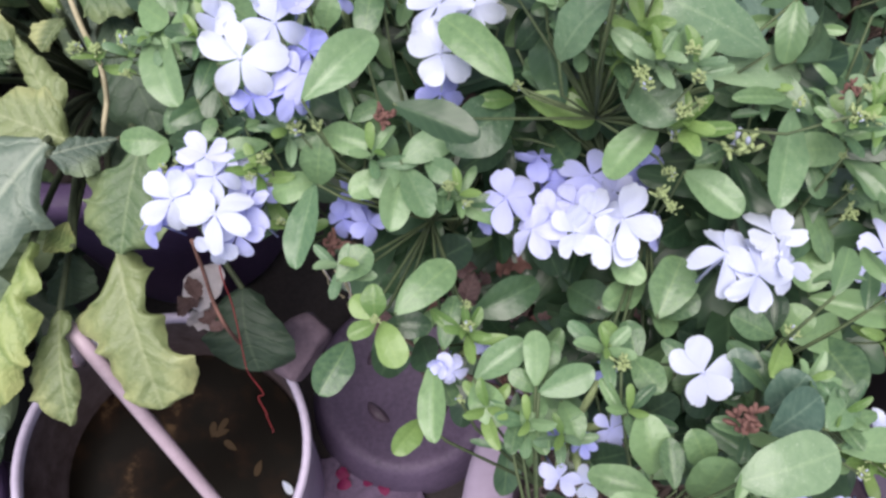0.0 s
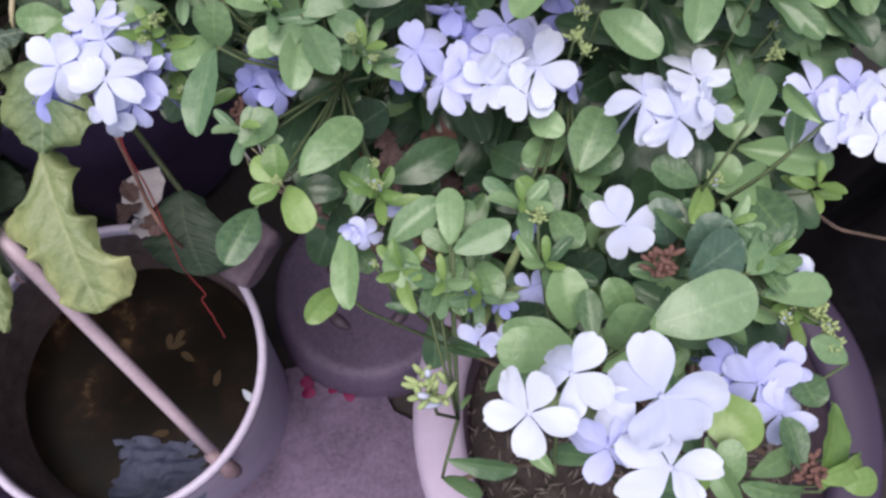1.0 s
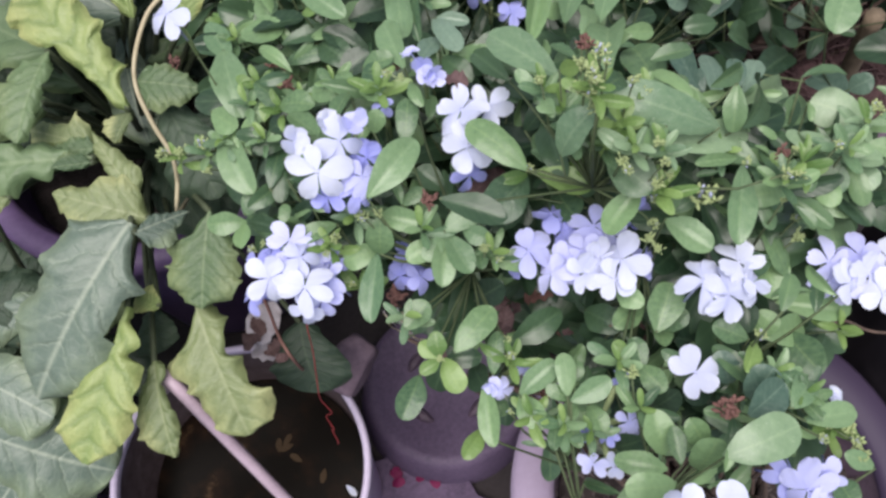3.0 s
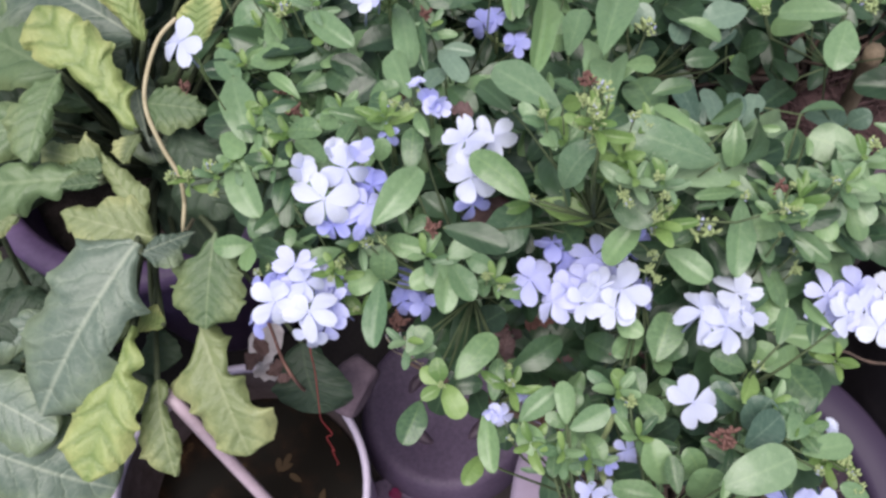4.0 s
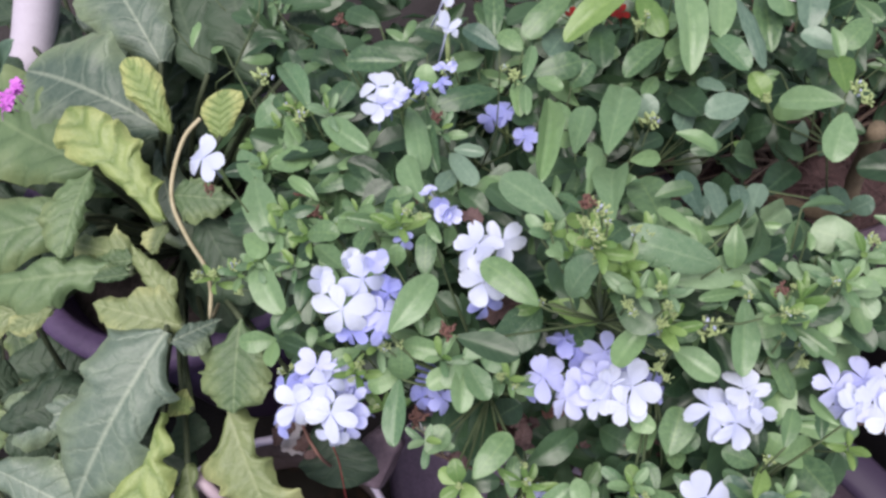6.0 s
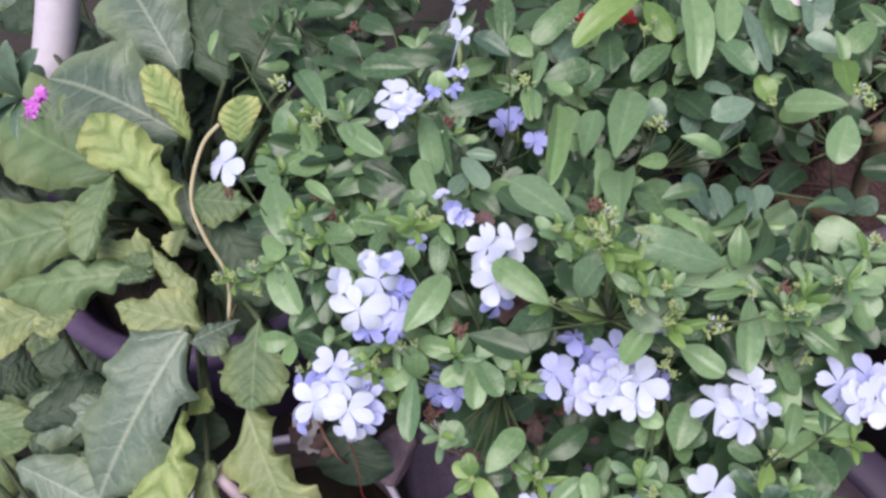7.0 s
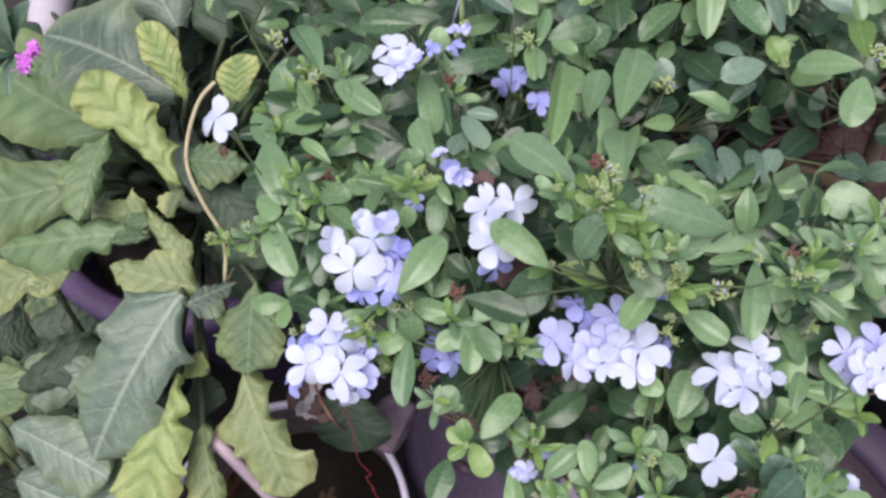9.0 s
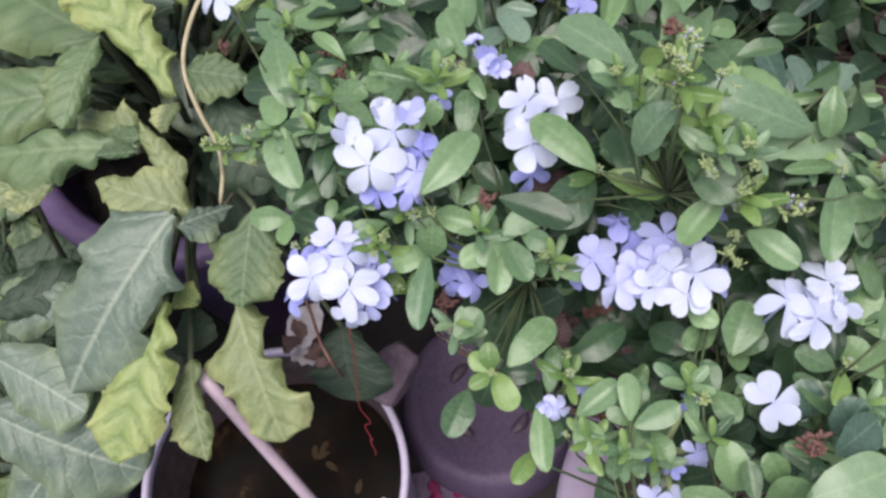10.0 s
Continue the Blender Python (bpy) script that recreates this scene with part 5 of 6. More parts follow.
bush.cluster([(-0.041, 0.194, 0.785, "b", 0.020), (-0.047, 0.178, 0.785, "b", 0.019), (-0.035, 0.176, 0.785, "b", 0.019), (-0.039, 0.188, 0.779, "b", 0.018)], "blue plumbago flowers under leaves")
bush.cluster([(0.004, 0.100, 0.800, "l", 0.015), (0.018, 0.112, 0.800, "v", 0.015), (-0.001, 0.103, 0.800, "v", 0.012)], "small faded plumbago flowers")
bush.cluster([(0.069, 0.077, 0.795, "l", 0.017), (0.046, 0.073, 0.795, "b", 0.012), (0.057, 0.071, 0.795, "b", 0.012), (0.047, 0.057, 0.795, "l", 0.016), (0.057, 0.055, 0.795, "w", 0.014), (0.070, 0.100, 0.795, "b", 0.012)], "small drooping plumbago flowers")
bush.cluster([(0.177, 0.079, 0.800, "s", 0.016)], "half-open pale plumbago flower")
back.cluster([(-0.052, 0.354, 0.869, "w", 0.025), (-0.051, 0.340, 0.869, "w", 0.025), (-0.040, 0.349, 0.869, "s", 0.018), (-0.044, 0.342, 0.869, "l", 0.018), (-0.026, 0.351, 0.869, "b", 0.012), (-0.034, 0.344, 0.869, "v", 0.012)], "small white plumbago flower cluster")
back.cluster([(-0.004, 0.448, 0.840, "s", 0.024), (-0.005, 0.418, 0.840, "s", 0.024), (-0.012, 0.386, 0.840, "v", 0.013), (-0.004, 0.386, 0.840, "v", 0.013), (-0.013, 0.374, 0.840, "b", 0.013)], "drooping pale blue plumbago flowers")
bush.cluster([(0.081, 0.012, 0.923, "w", 0.029), (0.060, 0.018, 0.925, "w", 0.021), (0.049, 0.009, 0.927, "w", 0.021), (0.082, -0.004, 0.919, "w", 0.024), (0.069, 0.002, 0.913, "l", 0.020), (0.075, 0.006, 0.917, "w", 0.020)], "large open cluster of white plumbago flowers")
bush.cluster([(0.147, 0.032, 0.812, "l", 0.028), (0.141, 0.039, 0.804, "b", 0.022), (0.153, 0.021, 0.812, "l", 0.024), (0.159, 0.037, 0.808, "l", 0.020)], "pale blue plumbago flower cluster")

# bud heads
back.head(-0.124, 0.394, 0.806, 0.015)
back.head(-0.114, 0.371, 0.821, 0.012)
bush.head(-0.040, 0.262, 0.868, 0.010)
bush.head(-0.033, 0.254, 0.875, 0.008)
bush.head(-0.061, 0.191, 0.843, 0.011)
bush.head(-0.052, 0.189, 0.848, 0.009)
bush.head(-0.079, 0.191, 0.818, 0.011)
bush.head(-0.085, 0.184, 0.815, 0.007)
bush.head(-0.135, 0.205, 0.784, 0.008)
bush.head(-0.127, 0.205, 0.792, 0.007)
bush.head(-0.200, 0.291, 0.764, 0.013)
bush.head(-0.187, 0.291, 0.764, 0.013)
bush.head(-0.172, 0.293, 0.769, 0.012)
bush.head(-0.169, 0.273, 0.768, 0.009)
back.head(0.124, 0.343, 0.808, 0.021)
bush.head(0.052, 0.207, 0.951, 0.011)
bush.head(0.055, 0.197, 0.960, 0.011)
bush.head(0.047, 0.196, 0.957, 0.009)
bush.head(0.049, 0.188, 0.960, 0.011)
bush.head(0.051, 0.184, 0.957, 0.010)
bush.head(0.049, 0.187, 0.946, 0.011)
bush.head(0.055, 0.188, 0.933, 0.011)
bush.head(0.056, 0.194, 0.912, 0.010)
bush.head(0.045, 0.190, 0.947, 0.008)
bush.head(0.056, 0.190, 0.962, 0.007)
bush.head(0.035, 0.216, 0.915, 0.008)
bush.head(0.074, 0.202, 0.929, 0.009)
bush.head(0.085, 0.211, 0.905, 0.008)
bush.head(0.029, 0.199, 0.862, 0.008)
bush.head(0.047, 0.207, 0.851, 0.007)
bush.head(0.042, 0.207, 0.850, 0.005)
back.head(0.212, 0.368, 0.783, 0.013)
back.head(0.250, 0.332, 0.833, 0.017)
bush.head(0.246, 0.315, 0.844, 0.014)
bush.head(0.212, 0.212, 0.862, 0.015)
bush.head(0.067, 0.175, 0.906, 0.009)
bush.head(0.069, 0.170, 0.906, 0.008)
bush.head(0.082, 0.177, 0.915, 0.009)
bush.head(0.085, 0.169, 0.910, 0.009)
bush.head(0.085, 0.168, 0.892, 0.010)
bush.head(0.087, 0.169, 0.873, 0.008)
bush.head(0.087, 0.161, 0.843, 0.012)
bush.head(0.089, 0.165, 0.851, 0.010)
bush.head(0.092, 0.154, 0.843, 0.008)
bush.head(0.116, 0.172, 0.859, 0.020)
bush.head(0.091, 0.171, 0.893, 0.007)
bush.head(0.144, 0.165, 0.894, 0.010)
bush.head(0.151, 0.165, 0.891, 0.009)
bush.head(0.167, 0.166, 0.836, 0.007)
bush.head(0.170, 0.159, 0.829, 0.012)
bush.head(0.136, 0.185, 0.871, 0.008)
bush.head(0.154, 0.181, 0.886, 0.006)
bush.head(0.177, 0.183, 0.882, 0.008)
bush.head(0.003, 0.168, 0.834, 0.009)
bush.head(0.010, 0.165, 0.826, 0.007)
bush.head(0.009, 0.121, 0.823, 0.006)
bush.head(0.010, 0.112, 0.821, 0.008)
bush.head(-0.027, 0.111, 0.831, 0.007)
bush.head(0.007, 0.088, 0.800, 0.006)
bush.head(0.070, 0.097, 0.822, 0.011)
bush.head(0.140, 0.110, 0.819, 0.010)
bush.head(0.178, 0.061, 0.799, 0.014)
bush.head(0.182, 0.053, 0.801, 0.014)
bush.head(0.181, 0.047, 0.805, 0.011)
bush.head(0.160, 0.055, 0.814, 0.008)
bush.head(0.170, 0.065, 0.802, 0.009)
bush.head(-0.074, 0.172, 0.794, 0.007)
bush.head(0.149, 0.162, 0.871, 0.005)
back.head(-0.108, 0.368, 0.831, 0.013)
back.head(-0.120, 0.392, 0.813, 0.011)
back.head(-0.143, 0.426, 0.804, 0.022)
back.head(0.039, 0.391, 0.812, 0.016)
back.head(0.032, 0.400, 0.812, 0.009)
back.head(0.130, 0.424, 0.814, 0.013)
back.head(0.137, 0.430, 0.815, 0.009)
back.head(-0.045, 0.354, 0.837, 0.011)
back.head(-0.004, 0.397, 0.832, 0.007)

# young sprigs
back.sprig(-0.158, 0.397, 0.767, 9, "y")
back.sprig(-0.138, 0.401, 0.778, 8, "p")
back.sprig(-0.145, 0.360, 0.789, 8, "m")
bush.sprig(-0.125, 0.310, 0.808, 8, "y")
bush.sprig(-0.134, 0.300, 0.802, 7, "p")
bush.sprig(-0.157, 0.291, 0.776, 9, "s")
bush.sprig(-0.110, 0.286, 0.813, 8, "y")
bush.sprig(-0.124, 0.274, 0.799, 8, "p")
bush.sprig(-0.074, 0.286, 0.836, 7, "m")
bush.sprig(-0.046, 0.262, 0.860, 8, "y")
bush.sprig(-0.095, 0.288, 0.818, 7, "p")
bush.sprig(-0.066, 0.195, 0.838, 9, "s")
bush.sprig(-0.084, 0.191, 0.813, 8, "y")
bush.sprig(-0.030, 0.184, 0.839, 7, "p")
bush.sprig(0.007, 0.170, 0.828, 7, "m")
bush.sprig(0.010, 0.113, 0.817, 8, "y")
bush.sprig(0.048, 0.209, 0.845, 7, "p")
bush.sprig(0.087, 0.179, 0.909, 8, "s")
bush.sprig(0.088, 0.170, 0.885, 8, "y")
bush.sprig(0.126, 0.197, 0.867, 7, "p")
bush.sprig(0.146, 0.166, 0.889, 9, "m")
bush.sprig(0.159, 0.176, 0.883, 9, "y")
bush.sprig(0.186, 0.186, 0.876, 9, "p")
bush.sprig(0.205, 0.205, 0.866, 8, "s")
bush.sprig(0.195, 0.119, 0.791, 7, "y")
bush.sprig(0.141, 0.089, 0.827, 9, "p")
bush.sprig(0.155, 0.078, 0.821, 9, "m")
bush.sprig(0.174, 0.063, 0.797, 9, "y")
bush.sprig(0.066, 0.105, 0.818, 8, "p")
bush.sprig(0.048, 0.073, 0.804, 8, "s")
bush.sprig(0.018, 0.084, 0.805, 7, "y")
bush.sprig(0.034, 0.078, 0.807, 8, "p")
bush.sprig(0.072, 0.079, 0.821, 7, "m")
bush.sprig(-0.192, 0.291, 0.760, 7, "y")
bush.sprig(-0.172, 0.290, 0.765, 7, "p")
back.sprig(-0.090, 0.366, 0.838, 7, "s")
back.sprig(-0.118, 0.389, 0.814, 7, "y")
back.sprig(-0.016, 0.345, 0.830, 6, "p")
bush.sprig(0.086, 0.213, 0.901, 8, "m")
bush.sprig(0.051, 0.187, 0.954, 8, "y")
bush.sprig(0.037, 0.217, 0.909, 7, "p")
bush.sprig(-0.044, 0.143, 0.816, 6, "s")
bush.sprig(-0.071, 0.173, 0.790, 6, "y")
bush.sprig(0.052, 0.203, 0.892, 9, "p")
bush.sprig(0.065, 0.192, 0.896, 9, "m")
bush.sprig(0.070, 0.196, 0.907, 8, "y")
bush.sprig(0.045, 0.205, 0.908, 8, "p")
bush.sprig(0.074, 0.180, 0.911, 8, "s")

# gerbera leaves: base to tip
gerbera.blade(-0.328, 0.445, 0.690, -0.351, 0.367, 0.685, "g", ((0.10, 0.11), (0.29, 0.26), (0.52, 0.36), (0.69, 0.36), (0.87, 0.23), (0.97, 0.10)), ((0.15, 0.09), (0.23, 0.12), (0.41, 0.09), (0.59, 0.11), (0.79, 0.11), (0.93, 0.07)))
gerbera.blade(-0.273, 0.406, 0.650, -0.288, 0.380, 0.645, "p", ((0.24, 0.29), (0.53, 0.56), (0.87, 0.44)), ((0.14, 0.15), (0.65, 0.12), (0.89, 0.13)))
gerbera.leaf(-0.268, 0.255, 0.580, -0.288, 0.270, 0.580, 2.38, "yo")
low.leaf(-0.449, 0.225, 0.575, -0.359, 0.183, 0.560, 1.42, "bo")
low.leaf(-0.452, 0.182, 0.550, -0.334, 0.130, 0.500, 1.57, "bo")
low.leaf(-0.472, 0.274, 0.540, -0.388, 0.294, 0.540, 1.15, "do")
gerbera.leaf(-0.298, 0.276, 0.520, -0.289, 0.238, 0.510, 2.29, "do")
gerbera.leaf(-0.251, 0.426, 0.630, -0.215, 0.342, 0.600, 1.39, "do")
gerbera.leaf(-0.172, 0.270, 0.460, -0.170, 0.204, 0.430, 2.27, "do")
gerbera.leaf(-0.224, 0.485, 0.660, -0.226, 0.532, 0.670, 1.89, "yo")
gerbera.leaf(-0.272, 0.495, 0.660, -0.299, 0.562, 0.700, 0.95, "Y")
gerbera.leaf(-0.286, 0.511, 0.650, -0.419, 0.612, 0.670, 1.55, "bo")
low.leaf(-0.597, 0.415, 0.340, -0.509, 0.434, 0.330, 1.56, "do")
low.leaf(-0.556, 0.380, 0.340, -0.487, 0.405, 0.330, 1.89, "do")
gerbera.leaf(-0.300, 0.609, 0.630, -0.353, 0.741, 0.660, 1.53, "bo")
gerbera.leaf(-0.254, 0.595, 0.620, -0.313, 0.737, 0.640, 1.33, "D")
gerbera.leaf(-0.203, 0.587, 0.600, -0.242, 0.721, 0.660, 1.42, "d")
gerbera.leaf(-0.167, 0.588, 0.620, -0.138, 0.642, 0.640, 1.51, "d")
gerbera.leaf(-0.351, 0.478, 0.650, -0.506, 0.579, 0.630, 1.33, "go")
gerbera.leaf(-0.356, 0.431, 0.640, -0.526, 0.425, 0.620, 1.11, "go")
low.leaf(-0.403, 0.348, 0.630, -0.491, 0.343, 0.615, 1.32, "po")
gerbera.leaf(-0.373, 0.338, 0.645, -0.414, 0.324, 0.635, 1.13, "po")
gerbera.leaf(-0.381, 0.283, 0.540, -0.488, 0.275, 0.530, 1.16, "bo")
low.leaf(-0.518, 0.303, 0.550, -0.482, 0.249, 0.530, 2.08, "go")
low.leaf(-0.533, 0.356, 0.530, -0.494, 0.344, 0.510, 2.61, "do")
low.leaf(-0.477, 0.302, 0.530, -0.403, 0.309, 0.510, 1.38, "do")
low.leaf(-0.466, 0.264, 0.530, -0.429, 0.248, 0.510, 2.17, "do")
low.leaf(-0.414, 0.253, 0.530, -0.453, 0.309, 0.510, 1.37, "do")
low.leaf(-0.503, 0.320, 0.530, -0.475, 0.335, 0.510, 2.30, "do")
gerbera.blade(-0.270, 0.400, 0.665, -0.345, 0.499, 0.715, "y", ((0.04, 0.03), (0.16, 0.07), (0.17, 0.17), (0.28, 0.15), (0.37, 0.10), (0.37, 0.22), (0.42, 0.13), (0.47, 0.24), (0.59, 0.20), (0.71, 0.19), (0.82, 0.16), (0.95, 0.09)), ((0.02, 0.06), (0.14, 0.06), (0.22, 0.05), (0.31, 0.08), (0.42, 0.07), (0.49, 0.15), (0.52, 0.06), (0.64, 0.17), (0.73, 0.22), (0.84, 0.23), (0.95, 0.21), (0.98, 0.04), (0.98, 0.10), (0.98, 0.14)))
gerbera.blade(-0.301, 0.362, 0.655, -0.447, 0.367, 0.650, "g", ((0.08, 0.04), (0.20, 0.06), (0.31, 0.14), (0.36, 0.07), (0.43, 0.11), (0.54, 0.13), (0.60, 0.08), (0.74, 0.07), (0.89, 0.04)), ((0.09, 0.02), (0.19, 0.05), (0.30, 0.15), (0.31, 0.05), (0.38, 0.12), (0.44, 0.20), (0.51, 0.17), (0.63, 0.22), (0.77, 0.19), (0.89, 0.12), (0.97, 0.05)))
gerbera.blade(-0.300, 0.376, 0.645, -0.362, 0.400, 0.650, "p", ((0.11, 0.17), (0.25, 0.24), (0.42, 0.41), (0.48, 0.22), (0.66, 0.14), (0.87, 0.16)), ((0.24, 0.00), (0.48, 0.05), (0.71, 0.28), (0.88, 0.18)))
gerbera.blade(-0.301, 0.373, 0.650, -0.344, 0.376, 0.645, "g", ((0.12, 0.27), (0.48, 0.27), (0.82, 0.18)), ((0.21, 0.23), (0.57, 0.27), (0.87, 0.17)))
gerbera.blade(-0.261, 0.313, 0.632, -0.336, 0.336, 0.650, "p", ((0.17, 0.27), (0.34, 0.41), (0.52, 0.30), (0.63, 0.16), (0.83, 0.12), (0.95, 0.08)), ((0.21, 0.28), (0.52, 0.36), (0.72, 0.27), (0.82, 0.12), (0.88, 0.24), (0.95, 0.07)))
gerbera.blade(-0.267, 0.327, 0.640, -0.304, 0.387, 0.655, "p", ((0.25, 0.22), (0.52, 0.16), (0.77, 0.08), (0.93, 0.03)), ((0.48, 0.12), (0.70, 0.12), (0.88, 0.07)))
gerbera.blade(-0.270, 0.304, 0.645, -0.368, 0.181, 0.590, "b", ((0.08, 0.21), (0.18, 0.30), (0.26, 0.25), (0.36, 0.30), (0.41, 0.23), (0.51, 0.26), (0.60, 0.27), (0.71, 0.27), (0.91, 0.12), (0.96, 0.06)), ((0.04, 0.05), (0.15, 0.07), (0.18, 0.14), (0.22, 0.24), (0.32, 0.20), (0.41, 0.16), (0.53, 0.19), (0.66, 0.26), (0.77, 0.20), (0.88, 0.16), (0.95, 0.10)))
gerbera.blade(-0.266, 0.294, 0.645, -0.227, 0.317, 0.630, "b", ((0.12, 0.30), (0.28, 0.42), (0.50, 0.45), (0.67, 0.21)), ((0.37, 0.20), (0.65, 0.11), (0.89, 0.07)))
gerbera.blade(-0.283, 0.246, 0.610, -0.327, 0.129, 0.575, "y", ((0.39, 0.03), (0.47, 0.13), (0.57, 0.21), (0.70, 0.21), (0.84, 0.22), (0.94, 0.17), (0.98, 0.11)), ((0.04, 0.05), (0.12, 0.01), (0.16, 0.11), (0.20, 0.21), (0.27, 0.01), (0.32, 0.20), (0.41, 0.19), (0.50, 0.20), (0.58, 0.24), (0.67, 0.22), (0.79, 0.20), (0.89, 0.16), (0.97, 0.08)))
gerbera.blade(-0.276, 0.212, 0.565, -0.265, 0.133, 0.545, "p", ((0.10, 0.10), (0.31, 0.21), (0.59, 0.30), (0.76, 0.31), (0.92, 0.15)), ((0.02, 0.08), (0.13, 0.11), (0.24, 0.02), (0.42, 0.08), (0.63, 0.13), (0.83, 0.10), (0.97, 0.05)))
gerbera.blade(-0.240, 0.259, 0.575, -0.206, 0.148, 0.530, "p", ((0.10, 0.02), (0.16, 0.08), (0.28, 0.21), (0.37, 0.35), (0.44, 0.35), (0.48, 0.26), (0.59, 0.26), (0.73, 0.21), (0.86, 0.20), (0.95, 0.17), (0.98, 0.10)), ((0.12, 0.16), (0.13, 0.08), (0.18, 0.19), (0.31, 0.11), (0.40, 0.06), (0.46, 0.16), (0.56, 0.16), (0.65, 0.13), (0.71, 0.23), (0.81, 0.27), (0.90, 0.24), (0.98, 0.09), (0.98, 0.20), (0.98, 0.27)))
gerbera.blade(-0.211, 0.315, 0.630, -0.226, 0.241, 0.600, "g", ((0.19, 0.13), (0.32, 0.26), (0.39, 0.42), (0.50, 0.35), (0.68, 0.39), (0.82, 0.32), (0.98, 0.13), (0.98, 0.24)), ((0.11, 0.10), (0.32, 0.29), (0.54, 0.36), (0.75, 0.37), (0.87, 0.29), (0.92, 0.13)))
gerbera.blade(-0.268, 0.432, 0.655, -0.211, 0.418, 0.655, "g", ((0.19, 0.37), (0.41, 0.42), (0.70, 0.27), (0.90, 0.11)), ((0.12, 0.27), (0.42, 0.30), (0.69, 0.20), (0.88, 0.09)))
gerbera.blade(-0.301, 0.357, 0.655, -0.338, 0.353, 0.660, "g", ((0.10, 0.19), (0.43, 0.32), (0.74, 0.20), (0.82, 0.01)), ((0.13, 0.10), (0.48, 0.12)))
bush.leaf(0.034, 0.041, 0.858, 0.042, 0.031, 0.889, 0.37, "m")
bush.leaf(0.068, 0.032, 0.887, 0.046, 0.031, 0.894, 1.44, "m")
bush.leaf(0.117, 0.025, 0.845, 0.129, 0.006, 0.848, 1.85, "y")
bush.leaf(0.158, -0.007, 0.821, 0.176, 0.024, 0.809, 1.08, "y")
bush.leaf(0.165, 0.037, 0.804, 0.168, 0.023, 0.811, 2.23, "m")
bush.leaf(0.169, -0.005, 0.815, 0.183, -0.004, 0.814, 1.87, "y")
bush.leaf(0.150, -0.007, 0.826, 0.125, -0.007, 0.849, 0.69, "m")
bush.leaf(0.153, 0.000, 0.822, 0.150, 0.018, 0.824, 1.53, "m")
bush.leaf(0.087, -0.008, 0.873, 0.106, -0.004, 0.863, 1.17, "m")
bush.leaf(0.121, -0.005, 0.846, 0.119, 0.008, 0.854, 1.54, "m")


bush.head(0.027, 0.024, 0.874, 0.02)


bush.leaf(0.186, 0.040, 0.802, 0.171, 0.048, 0.810, 1.28, "p")
bush.leaf(0.128, -0.002, 0.842, 0.146, 0.005, 0.832, 1.02, "m")
bush.leaf(0.113, 0.002, 0.851, 0.101, -0.007, 0.867, 1.08, "y")
bush.leaf(0.181, 0.006, 0.807, 0.161, -0.004, 0.824, 0.82, "y")
# The D and d leaves in this fill carry shade in their colour.
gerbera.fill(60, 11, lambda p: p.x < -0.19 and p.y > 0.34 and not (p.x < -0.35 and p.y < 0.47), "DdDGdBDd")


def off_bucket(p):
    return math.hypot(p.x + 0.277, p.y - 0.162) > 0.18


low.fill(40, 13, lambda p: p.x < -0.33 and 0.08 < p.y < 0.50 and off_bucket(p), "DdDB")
# Filler plants, added where brightly lit ground would otherwise show through.
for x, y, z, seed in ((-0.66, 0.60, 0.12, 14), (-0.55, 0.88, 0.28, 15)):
    far = Rosette("gerbera_plant", (x, y, z), "filler gerbera crowded in behind the others, some leaves coloured as shaded")
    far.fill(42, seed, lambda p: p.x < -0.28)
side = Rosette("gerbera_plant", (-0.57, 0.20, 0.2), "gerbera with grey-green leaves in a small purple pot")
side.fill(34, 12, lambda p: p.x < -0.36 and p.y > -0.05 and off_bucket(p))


def near_line(p, top, foot, radius):
    """Whether p lies within radius of the line from top to foot."""
    top, foot = Vector(top), Vector(foot)
    t = max(0.0, min(1.0, (p.z - top.z) / (foot.z - top.z)))
    return (p - top.lerp(foot, t)).length < radius


def hollow(p):
    """Gaps cut along the camera's sight lines, so straw mulch, dead leaves and the dark show."""
    return (near_line(p, (0.214, 0.290, 0.800), (0.359, 0.470, 0.470), 0.07) or near_line(p, (0.140, 0.297, 0.820), (0.240, 0.482, 0.500), 0.06)
            or near_line(p, (0.043, 0.148, 0.840), (0.060, 0.184, 0.620), 0.034) or near_line(p, (0.176, 0.158, 0.820), (0.259, 0.222, 0.600), 0.02)
            or near_line(p, (-0.138, 0.255, 0.800), (-0.194, 0.360, 0.600), 0.022) or near_line(p, (0.010, 0.255, 0.860), (0.014, 0.330, 0.700), 0.018))


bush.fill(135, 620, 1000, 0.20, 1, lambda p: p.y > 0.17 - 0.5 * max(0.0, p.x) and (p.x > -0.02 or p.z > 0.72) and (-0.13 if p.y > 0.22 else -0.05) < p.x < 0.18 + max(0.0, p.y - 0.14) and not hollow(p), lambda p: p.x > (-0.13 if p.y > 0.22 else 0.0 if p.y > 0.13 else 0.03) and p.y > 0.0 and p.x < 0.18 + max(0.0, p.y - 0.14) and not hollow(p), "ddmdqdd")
bush.grow()
spread = random.Random(77)
for _ in range(130):
    back.starts.append(Vector((spread.uniform(-0.25, 0.6), spread.uniform(0.5, 1.05), spread.uniform(0.60, 0.76))))
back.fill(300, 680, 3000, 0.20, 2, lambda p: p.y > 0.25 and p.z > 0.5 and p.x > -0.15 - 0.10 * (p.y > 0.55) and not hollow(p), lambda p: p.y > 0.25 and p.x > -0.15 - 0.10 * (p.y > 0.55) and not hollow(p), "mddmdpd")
back.grow()


# ---- loose things round the pots ----
# An unidentified mauve lump at the bucket rim, modelled as a plain block.
brick = new("brick", rim_block())
brick.matrix_world = pose(-0.1429, 0.2609, 0.3300, 12, 10, -38)
